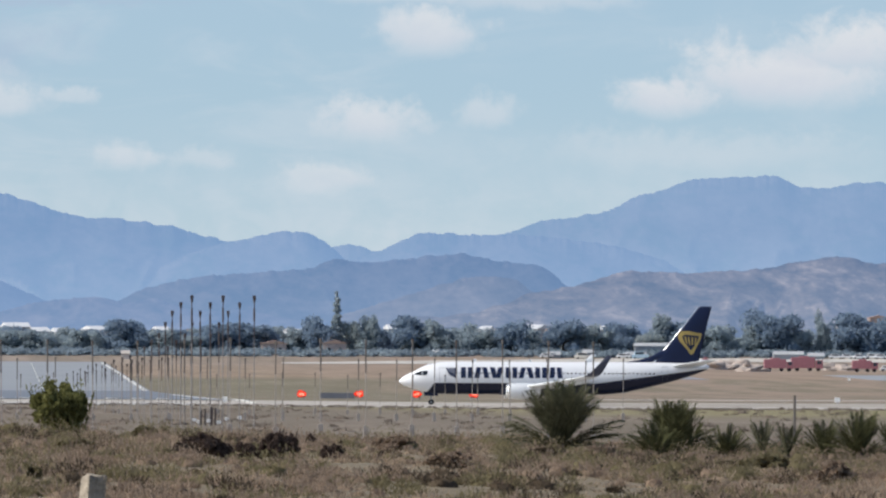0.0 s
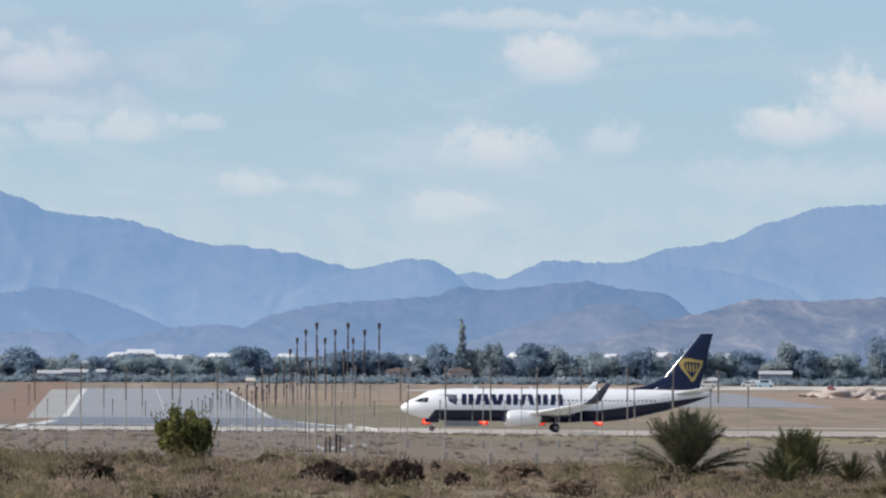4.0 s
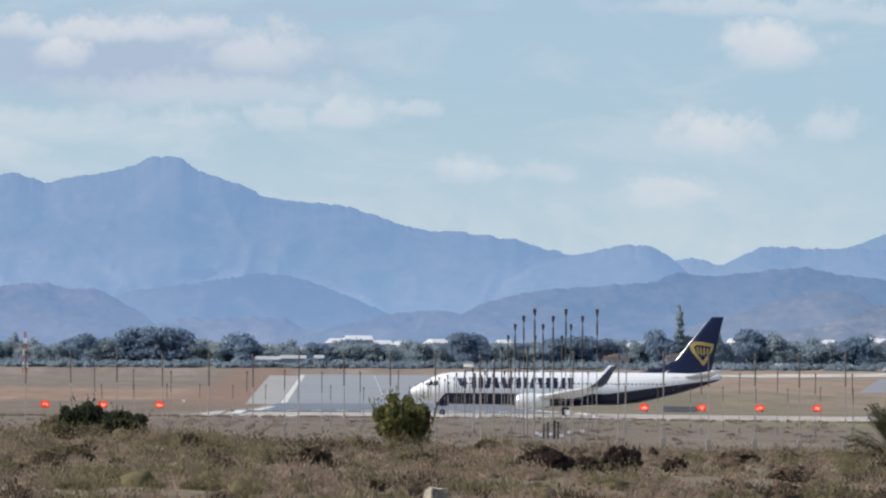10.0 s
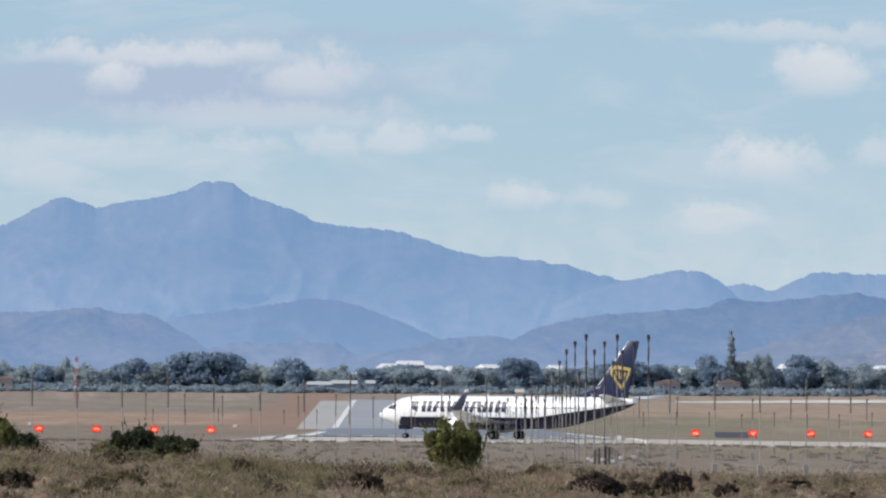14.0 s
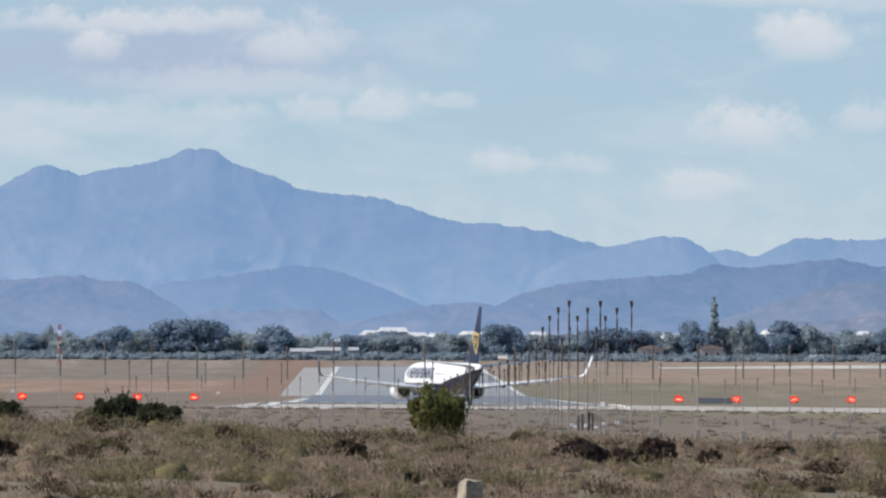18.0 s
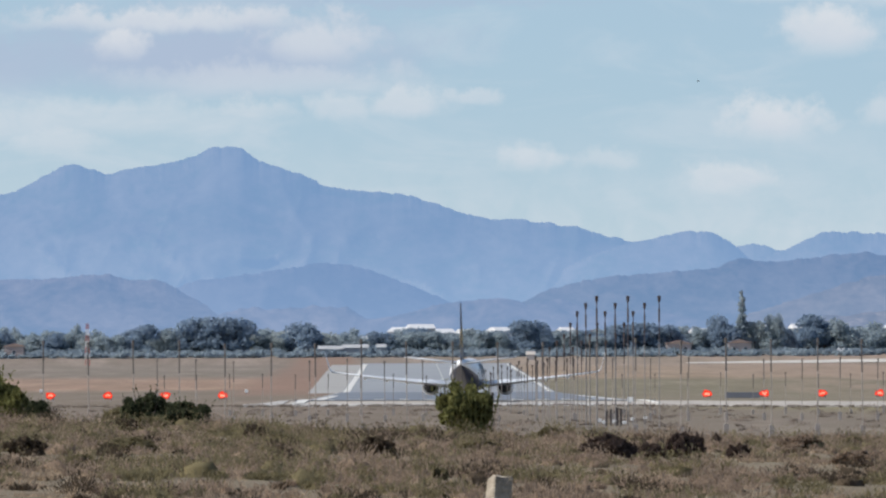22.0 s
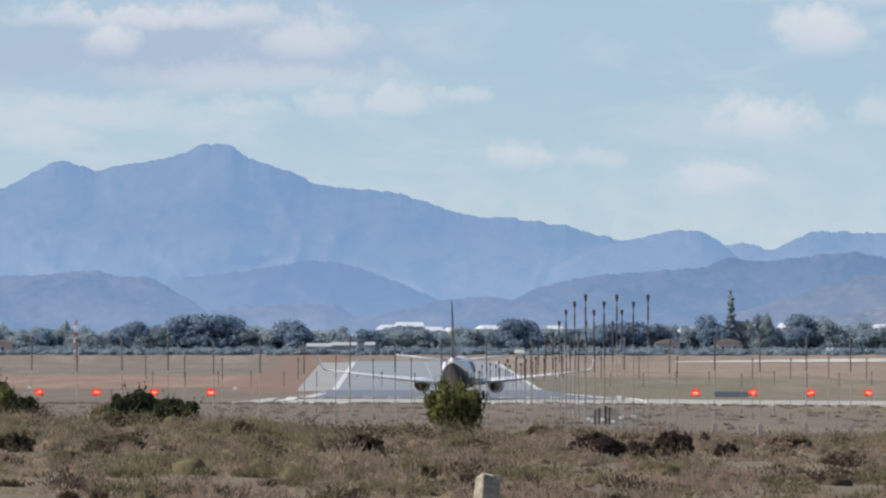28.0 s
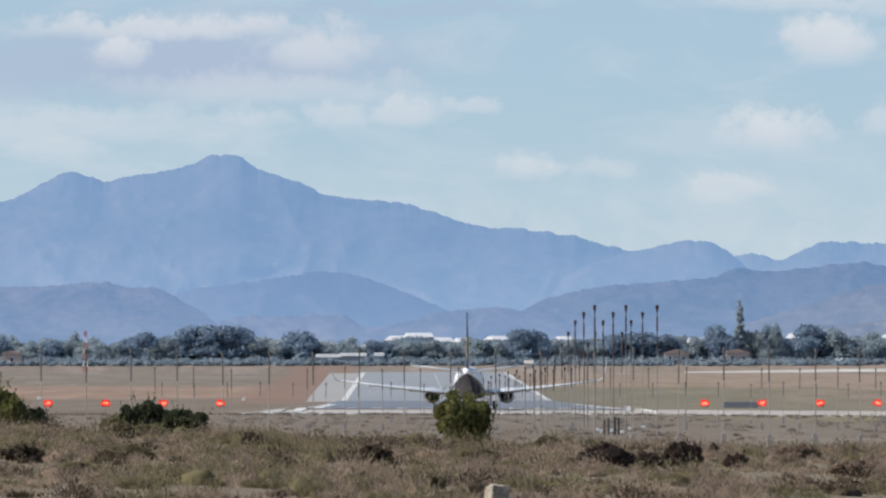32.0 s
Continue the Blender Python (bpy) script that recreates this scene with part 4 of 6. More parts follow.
        for le, ch, th, y, z, ly, lz in ((22.4, 1.75, 0.2, 16.7, 3.72, 0, 1), (22.75, 1.62, 0.17, 17.15, 3.86, -0.45, 0.9), (23.3, 1.45, 0.14, 17.42, 4.25, -0.9, 0.4), (24.3, 1.05, 0.11, 17.68, 5.3, -0.98, 0.2), (25.3, 0.62, 0.07, 17.92, 6.35, -0.98, 0.2)):
            out.append(foil(le, ch, th, side * y, z, (side * ly, lz)))
        loft(bm, out)
        wl = part("winglet", bm, [M_WHITE, M_WINGLET], wing, "upturned winglet, navy outside and white inside", smooth=True)
        for f in wl.data.polygons:
            f.material_index = 1 if f.normal.y * side > 0.2 else 0
        for y, s in ((7.6, 20.7), (10.2, 21.6), (13.0, 22.9)):
            bm = bmesh.new()
            z = 2.42 + (y - 5.6) * 0.112 - 0.2
            loft(bm, [ring(s - 2.2, side * y, z, 0.06, 10), ring(s - 1.2, side * y, z - 0.05, 0.17, 10, 1.4), ring(s, side * y, z, 0.17, 10, 1.3), ring(s + 1.2, side * y, z + 0.05, 0.04, 10)])
            part("flap_fairing", bm, M_WING, wing, smooth=True)
        # engines
        y = side * 4.83
        bm = bmesh.new()
        loft(bm, [ring(13.55, y, 1.78, 0.80, 28, 0.95), ring(13.35, y, 1.78, 0.90, 28, 0.95), ring(13.6, y, 1.78, 1.0, 28, 0.95), ring(14.6, y, 1.78, 1.09, 28, 0.95), ring(16.2, y, 1.8, 1.08, 28, 0.95), ring(17.6, y, 1.84, 0.88, 28, 0.95), ring(17.65, y, 1.84, 0.80, 28, 0.95)], caps=False)
        eng = part("engine", bm, M_WHITE, plane, "white engine nacelle", smooth=True)
        bm = bmesh.new()
        loft(bm, [ring(13.56, y, 1.78, 0.82, 28, 0.95), ring(13.33, y, 1.78, 0.905, 28, 0.95), ring(13.62, y, 1.78, 1.015, 28, 0.95)], caps=False)
        part("intake_lip", bm, M_METAL, eng, "bare metal intake lip", smooth=True)
        bm = bmesh.new()
        loft(bm, [ring(13.55, y, 1.78, 0.80, 28, 0.95), ring(14.3, y, 1.78, 0.78, 28, 0.95), ring(14.32, y, 1.78, 0.2, 28), ring(13.95, y, 1.78, 0.02, 28)], caps=False)
        part("fan", bm, M_DARK, eng, "dark fan and intake duct", smooth=True)
        bm = bmesh.new()
        loft(bm, [ring(17.2, y, 1.84, 0.84, 24, 0.95), ring(17.4, y, 1.84, 0.62, 24), ring(18.5, y, 1.86, 0.44, 24), ring(18.5, y, 1.86, 0.30, 24), ring(19.1, y, 1.87, 0.05, 24)])
        part("exhaust", bm, M_EXHAUST, eng, "dark metal exhaust nozzle", smooth=True)
        bm = bmesh.new()
        loft(bm, [foil(14.3, 4.8, 0.28, y, 2.6, (1, 0)), foil(16.0, 4.2, 0.3, y, 2.2, (1, 0))])
        part("pylon", bm, M_WHITE, eng, smooth=True)
        # tailplane
        bm = bmesh.new()
        loft(bm, [foil(34.3, 3.7, 0.42, side * 0.4, 4.95), foil(38.2, 1.5, 0.14, side * 7.15, 5.75)])
        part("tailplane", bm, M_WING, plane, "light grey tailplane", smooth=True)
    # fin
    bm = bmesh.new()
    loft(bm, [foil(le, ch, th, 0, z, (1, 0)) for le, ch, th, z in FIN])
    fin = part("fin", bm, M_NAVY, plane, "navy tail fin", smooth=True)
    bm = bmesh.new()
    loft(bm, [foil(31.86, 0.5, 0.30, 0, 5.25, (1, 0)), foil(32.44, 0.42, 0.27, 0, 5.75, (1, 0)), foil(35.13, 0.34, 0.2, 0, 9.1, (1, 0)), foil(37.88, 0.22, 0.12, 0, 12.5, (1, 0))])
    part("fin_leading_edge", bm, M_METAL, fin, "bare metal leading edge", smooth=True)
    bm = bmesh.new()
    loft(bm, [foil(27.4, 9.0, 0.14, 0, 5.2, (1, 0)), foil(28.9, 7.6, 0.2, 0, 5.52, (1, 0)), foil(30.6, 6.0, 0.26, 0, 5.82, (1, 0)), foil(32.0, 4.6, 0.34, 0, 6.25, (1, 0)), foil(33.3, 3.2, 0.36, 0, 7.0, (1, 0))])
    part("dorsal_fillet", bm, M_NAVY, fin, smooth=True)
    for side in (-1, 1):
        emb = part("emblem", fin_patch([(35.35, 8.95), (35.75, 9.42), (36.6, 9.45), (38.35, 9.12), (38.2, 8.4), (37.3, 6.65), (36.95, 6.4), (36.6, 6.95), (35.7, 7.95), (35.35, 8.5)], side, 0.015), M_YELLOW, fin, "dull yellow emblem shape")
        part("emblem_field", fin_patch([(35.85, 8.75), (36.2, 9.02), (38.0, 8.8), (37.75, 8.1), (36.98, 6.95), (36.2, 7.9)], side, 0.03), M_NAVY, emb, "navy inner field")
        for k in range(4):
            s = 36.12 + 0.45 * k
            d = 0.22 - 0.10 * k
            part("emblem_bar", fin_patch([(s, 8.78 - 0.05 * k), (s + 0.19, 8.78 - 0.05 * k), (s + 0.19 + d, 7.85 - 0.14 * (k in (1, 2))), (s + d, 7.85 - 0.14 * (k in (1, 2)))], side, 0.045), M_YELLOW, emb)
    # landing gear
    gear = part("nose_gear", tube(tube(bmesh.new(), (NOSE - 4.05, 0, 0.34), (NOSE - 4.0, 0, 1.7), 0.08, 0.11), (NOSE - 4.05, -0.2, 0.34), (NOSE - 4.05, 0.2, 0.34), 0.05), M_STEEL, plane, "steel nose gear leg")
    wheels = [wheel(gear, NOSE - 4.05, y, 0.34, 0.2) for y in (-0.2, 0.2)]
    bm = bmesh.new()
    for y in (-0.35, 0.35):
        box(bm, NOSE - 4.9, NOSE - 3.2, y - 0.015, y + 0.015, 1.15, 1.72)
    part("nose_gear_doors", bm, M_NAVY, plane)
    for side in (-1, 1):
        bm = bmesh.new()
        tube(bm, (0, side * 2.86, 0.56), (-0.1, side * 2.86, 2.2), 0.12, 0.15)
        tube(bm, (0, side * 2.5, 0.56), (0, side * 3.2, 0.56), 0.08)
        tube(bm, (-0.05, side * 2.8, 1.2), (0.1, side * 1.4, 1.9), 0.07)
        g = part("main_gear", bm, M_STEEL, plane, "steel main gear leg")
        wheels += [wheel(g, 0, side * (2.86 + k), 0.56, 0.4) for k in (-0.43, 0.43)]
    bm = bmesh.new()
    for s, z in ((9.5, 5.5), (16.5, 5.5), (24.0, 1.4)):
        box(bm, NOSE - s - 0.25, NOSE - s + 0.1, -0.02, 0.02, z - 0.1, z + 0.3)
    part("antennas", bm, M_WHITE, plane)
    return plane, wheels


AIRLINER, WHEELS = build_airliner()

# ---- approach lights, fences, runway lamps ----
M_POLE = surface("grey_mast_paint", (0.28, 0.258, 0.245), 0.6, 0.15, 1.0, 10.0)
M_POLETOP = surface("dark_lamp_head", (0.075, 0.06, 0.058), 0.55, 0.2, 2.0, 12.0)
M_POST = surface("fence_post", (0.13, 0.115, 0.105), 0.8, 0.2, 1.5, 12.0)
M_POSTFOOT = surface("pale_post_foot", (0.34, 0.305, 0.275), 0.8, 0.25, 1.5, 12.0)
M_WIRE = surface("fence_wire", (0.40, 0.40, 0.39), 0.5, 0.1, 2.0, 10.0, metal=0.3)
M_SIGNWHITE = surface("white_paint", (0.8, 0.8, 0.78), 0.5, 0.08, 1.0, 10.0)


def build_masts():
    top_y = [404, 429, 451, 470, 489, 513, 540, 570, 600, 700, 900, 1250]
    top_z = [3.05, 2.84, 2.53, 2.04, 1.51, 1.16, 0.8, 0.46, 0.17, -0.44, -1.55, -3.86]
    rows = [404, 429, 451, 470, 489, 513, 540, 570, 600] + [640, 690, 750, 820, 900, 990, 1090, 1200]
    for y in rows:
        top = float(np.interp(y, top_y, top_z))
        for k in (-1, 0, 1):
            x = CL + 1.24 * k
            z = height(x, y)
            t = thing("approach_light_mast", Matrix.Translation((x, y, z)), "thin grey approach light mast with a dark lamp head", "light mast", "approach light masts")
            h = top - z
            bm = bmesh.new()
            low = max(h * 0.6, h - 1.9)
            tube(bm, (0, 0, -0.1), (0, 0, low), 0.024, 0.022, 6)
            part("pole", bm, M_POLE, t)
            bm = bmesh.new()
            tube(bm, (0, 0, low), (0, 0, h - 1.05), 0.024, 0.024, 6)
            tube(bm, (0, 0, h - 1.05), (0, 0, h - 0.5), 0.042, 0.042, 6)
            tube(bm, (0, 0, h - 0.5), (0, 0, h - 0.28), 0.024, 0.024, 6)
            part("upper_pole", bm, M_POLETOP, t, "dark upper pole")
            bm = bmesh.new()
            tube(bm, (0, 0, h - 0.28), (0, 0, h - 0.12), 0.035, 0.065, 8)
            box(bm, -0.065, 0.065, -0.06, 0.06, h - 0.14, h, 0.02)
            part("lamp_head", bm, M_POLETOP, t, "dark lamp head")


build_masts()


def fence(y, us, top, wires, label, seed):
    rng = random.Random(seed)
    x0 = us[0]
    t = thing("fence", Matrix.Translation((x0, y, height(x0, y))), label, "fence")
    zb = height(x0, y)
    bm = bmesh.new()
    h = top - zb
    tube(bm, (0, 0, h * 0.66), (0, 0, h), 0.030, 0.028, 6)
    tube(bm, (0, 0, h - 0.16), (0, 0, h), 0.05, 0.05, 6)
    first = part("post", bm, M_POST, t)
    bm = bmesh.new()
    tube(bm, (0, 0, -0.2), (0, 0, h * 0.66), 0.020, 0.020, 6)
    box(bm, -0.09, 0.09, -0.09, 0.09, -0.2, 0.42, 0.02)
    foot = part("post_foot", bm, M_POSTFOOT, first, "pale lower length of the post")
    for i, x in enumerate(us):
        if i:
            p = new("post", first.data)
            p.parent = t
            q = new("post_foot", foot.data)
            q.parent = p
        else:
            p = first
        p.matrix_local = Matrix.Translation((x - x0, rng.uniform(-0.05, 0.05), height(x, y) - zb + rng.uniform(-0.12, 0.05))) @ Matrix.Rotation(rng.uniform(-0.012, 0.012), 4, "Y")
    if wires:
        verts, faces, r = [], [], 0.004
        n = int((us[-1] - x0) / 0.08)
        for k in range(n):
            xx, q = 0.04 + k * 0.08, len(verts)
            z = height(x0 + xx, y) - zb
            verts += [(xx - r, 0, z), (xx + r, 0, z), (xx + r, 0, z + 1.7), (xx - r, 0, z + 1.7), (xx, r * 1.7, z), (xx, r * 1.7, z + 1.7)]
            faces += [(q, q + 1, q + 2, q + 3), (q + 1, q + 4, q + 5, q + 2), (q + 4, q, q + 3, q + 5)]
        o = mesh_of("wire_mesh", verts, faces, M_WIRE, t, "thin grey wire mesh")
        o["kind"] = "stuff"


fence(360, [-12.96 + 1.612 * i for i in range(22)], 1.36, False, "tall perimeter fence row of grey posts", 1)
fence(545, [-13.47 + 2.03 * i for i in range(24)], 0.16, False, "second row of grey fence posts", 2)
fence(700, [-16.84 + 2.25 * i for i in range(24)], -1.29, False, "farther row of low grey fence posts", 3)

M_HOUSING = surface("lamp_housing", (0.30, 0.11, 0.08), 0.5, 0.15, 2.0, 10.0)


def slope_lamp(x, y):
    z = height(x, y)
    t = thing("approach_slope_lamp", Matrix.Translation((x, y, z)), "low lamp unit with red lit lenses beside the runway", "runway light", "approach slope lamps")
    zc = -8.24 - z
    bm = bmesh.new()
    box(bm, -0.6, 0.6, -0.1, 1.0, zc - 0.55, zc + 0.5, 0.06)
    part("housing", bm, M_HOUSING, t, "dull red lamp housing")
    for k in (-0.5, 0.5):
        for yy in (0.0, 0.85):
            bm = bmesh.new()
            tube(bm, (k, yy, -0.05), (k, yy, zc - 0.5), 0.05, 0.05, 6)
            part("leg", bm, M_STEEL, t)
    rng = random.Random(int(x * 10))
    # the red disc is wider than the lamps; its ragged rim stands for glare
    bm = bmesh.new()
    tube(bm, (0, -0.105, zc), (0, -0.16, zc), 0.70, 0.66, 24)
    for v in bm.verts:
        q = math.atan2(v.co.z - zc, v.co.x)
        k = 1 + 0.13 * math.sin(3 * q + x) + 0.07 * math.sin(5 * q + 2 * x)
        v.co.x, v.co.z = v.co.x * k * 1.04, zc + (v.co.z - zc) * k * 0.72
    lens = part("lens", bm, M_REDLAMP, t, "glowing red lens widened by its glare")
    for k in (-0.24, 0.02, 0.25):
        bm = bmesh.new()
        r, dz = rng.uniform(0.13, 0.22), rng.uniform(-0.12, 0.12)
        tube(bm, (k, -0.161, zc + dz), (k, -0.19, zc + dz), r, r * 0.9, 14)
        part("lens_core", bm, M_LAMPCORE, lens, "bright lamp core")


for u in (-55.7, -46.76, -37.81, -28.95, 46.23, 55.18, 64.12, 73.07):
    slope_lamp(u, 1579)


M_BOARD = surface("grey_board", (0.19, 0.20, 0.225), 0.7, 0.15, 1.0, 6.0)


def low_board(x0, x1, y, z0, z1, material, label):
    t = thing("low_board", Matrix.Translation(((x0 + x1) / 2, y, height(x0, y))), label, "board")
    zb = height(x0, y)
    w = (x1 - x0) / 2
    bm = bmesh.new()
    box(bm, -w, w, -0.05, 0.05, z0 - zb, z1 - zb, 0.02)
    part("panel", bm, material, t)
    for k in range(5):
        bm = bmesh.new()
        xx = -w * 0.92 + k * w * 0.46
        box(bm, xx - 0.05, xx + 0.05, 0.06, 0.16, -0.05, z1 - zb - 0.1)
        part("foot", bm, M_STEEL, t)


low_board(49.69, 55.2, 1600, -9.1, -8.2, M_BOARD, "low dark grey board standing in the grass")


def equipment():
    y = 470
    for i, (u, h, w) in enumerate(((9.11, 0.62, 0.10), (9.32, 0.72, 0.08), (9.61, 0.80, 0.12), (9.79, 0.75, 0.09), (10.11, 0.62, 0.08))):
        t = thing("marker_post", Matrix.Translation((u, y, height(u, y))), "short dark post of the lighting equipment", "post", "dark equipment posts")
        bm = bmesh.new()
        box(bm, -w / 2, w / 2, -w / 2, w / 2, -0.05, h, 0.012)
        part("shaft", bm, M_POLETOP, t)
        bm = bmesh.new()
        box(bm, -w * 0.7, w * 0.7, -w * 0.7, w * 0.7, h, h + 0.05, 0.01)
        part("cap", bm, M_POLETOP, t)
    for u, d, h in ((8.99, 480, 0.3), (9.12, 476, 0.22), (9.4, 466, 0.3), (9.84, 465, 0.24), (10.49, 478, 0.36), (11.26, 485, 0.4)):
        t = thing("junction_box", Matrix.Translation((u, d, height(u, d))), "small white junction box on a stub post", "box", "junction boxes")
        bm = bmesh.new()
        box(bm, -0.09, 0.09, -0.06, 0.06, h - 0.14, h, 0.015)
        part("case", bm, M_SIGNWHITE, t)
        bm = bmesh.new()
        tube(bm, (0, 0, -0.05), (0, 0, h - 0.14), 0.025, 0.025, 6)
        part("stub", bm, M_POLE, t)


equipment()
M_MARKER = surface("marker_white", (0.82, 0.82, 0.8), 0.5, 0.05, 1.0, 8.0)
for u, d in ((-81.19, 2245), (-35.52, 2220), (27.44, 1262), (214.11, 2571), (110.86, 1350)):
    t = thing("runway_marker", Matrix.Translation((u, d, height(u, d))), "small white marker box by the runway", "marker", "white markers")
    bm = bmesh.new()
    box(bm, -0.35, 0.35, -0.2, 0.2, 0.25, 0.85, 0.05)
    part("case", bm, M_MARKER, t)
    bm = bmesh.new()
    box(bm, -0.08, 0.08, -0.08, 0.08, -0.05, 0.25)
    part("stub", bm, M_STEEL, t)

# ---- lattice mast, houses and sheds of the plain ----
M_REDPAINT = surface("red_mast_paint", (0.42, 0.13, 0.10), 0.6, 0.15, 1.0, 8.0)


def lattice_mast(x, y, h):
    t = thing("lattice_mast", Matrix.Translation((x, y, height(x, y))), "red and white lattice mast on the plain", "mast")
    k = 7
    for i in range(k):
        bm = bmesh.new()
        z0, z1 = h * i / k, h * (i + 1) / k
        w0, w1 = 0.75 - 0.4 * i / k, 0.75 - 0.4 * (i + 1) / k
        for a in (-1, 1):
            for b in (-1, 1):
                tube(bm, (a * w0, b * w0, z0), (a * w1, b * w1, z1), 0.11, 0.11, 5)
            tube(bm, (-a * w0, -w0, z0), (a * w1, -w1, z1), 0.07, 0.07, 5)
            tube(bm, (a * w0, -w0, z0), (a * w1, w1, z1), 0.07, 0.07, 5)
            tube(bm, (-w1, a * w1, z1 - 0.06), (w1, a * w1, z1 - 0.06), 0.07, 0.07, 5)
        part("section", bm, (M_REDPAINT, M_SIGNWHITE)[i % 2], t, ("red lattice section", "white lattice section")[i % 2])


lattice_mast(-102.01, 3227, 13.2)

M_WALLS = [surface("render_%s" % n, c, 0.85, 0.08, 0.3, 3.0) for n, c in (("white", (0.40, 0.41, 0.42)), ("pink", (0.46, 0.37, 0.33)), ("cream", (0.48, 0.44, 0.40)))]
M_TILE = surface("roof_tile", (0.38, 0.27, 0.22), 0.85, 0.2, 0.6, 4.0)
M_DIMWALL = surface("grey_render", (0.27, 0.29, 0.31), 0.85, 0.1, 0.3, 3.0)
M_LOWROOF = surface("grey_roof_sheet", (0.40, 0.41, 0.42), 0.7, 0.12, 0.3, 3.0)
M_SHEET = surface("white_roof_sheet", (0.60, 0.61, 0.62), 0.5, 0.06, 0.3, 3.0)
M_PANE = surface("window_glass", (0.05, 0.06, 0.075), 0.15, 0.2, 1.0, 5.0)


def house(x, y, w, d, h, roof, wall, label, gable=True, rows=1):
    """A house or shed with its openings to the front."""
    turn = 0.0 if gable or d < 5 else (-26, 14, -18, 22, 8)[int(abs(x)) % 5]
    t = thing("house" if gable else "shed", Matrix.Translation((x, y, height(x, y) - 0.05)) @ Matrix.Rotation(radians(turn), 4, "Z"), label, "house" if gable else "building", "buildings of the plain")
    bm = bmesh.new()
    box(bm, -w / 2, w / 2, -d / 2, d / 2, 0, h)
    part("wall", bm, wall, t)
    bm = bmesh.new()
    rise = w * 0.16 if gable else 0.5
    o = 0.35
    if not gable:
        o, rise = 0.2, 1.6 if d > 5 else 1.1
        pq = [(-d / 2 - o, h - 0.05), (d / 2 + o, h - 0.05), (d / 2 + o, h + 0.1), (0, h + rise), (-d / 2 - o, h + 0.1)]
        loft(bm, [[Vector((xx, py, pz)) for py, pz in pq] for xx in (-w / 2 - o, w / 2 + o)])
    pr = [(-w / 2 - o, h - 0.05), (w / 2 + o, h - 0.05), (w / 2 + o, h + 0.12), (0, h + rise), (-w / 2 - o, h + 0.12)]
    if gable:
        loft(bm, [[Vector((px, yy, pz)) for px, pz in pr] for yy in (-d / 2 - o, d / 2 + o)])
    part("roof", bm, roof, t, "tiled roof" if gable else "pale sheet roof")
    n = max(1, int(w / 3.2))
    for r in range(rows):
        for i in range(n):
            xx = -w / 2 + (i + 0.5) * w / n
            z0 = 0.9 + 2.9 * r
            bm = bmesh.new()
            box(bm, xx - 0.5, xx + 0.5, -d / 2 - 0.03, -d / 2 + 0.05, z0, z0 + 1.2)
            win = part("window", bm, M_PANE, t, "dark window")
            bm = bmesh.new()
            for b in ((xx - 0.6, xx + 0.6, z0 - 0.1, z0), (xx - 0.6, xx - 0.5, z0, z0 + 1.2), (xx + 0.5, xx + 0.6, z0, z0 + 1.2)):
                box(bm, b[0], b[1], -d / 2 - 0.06, -d / 2 - 0.002, b[2], b[3])
            part("window_frame", bm, M_SIGNWHITE, win)
    return t


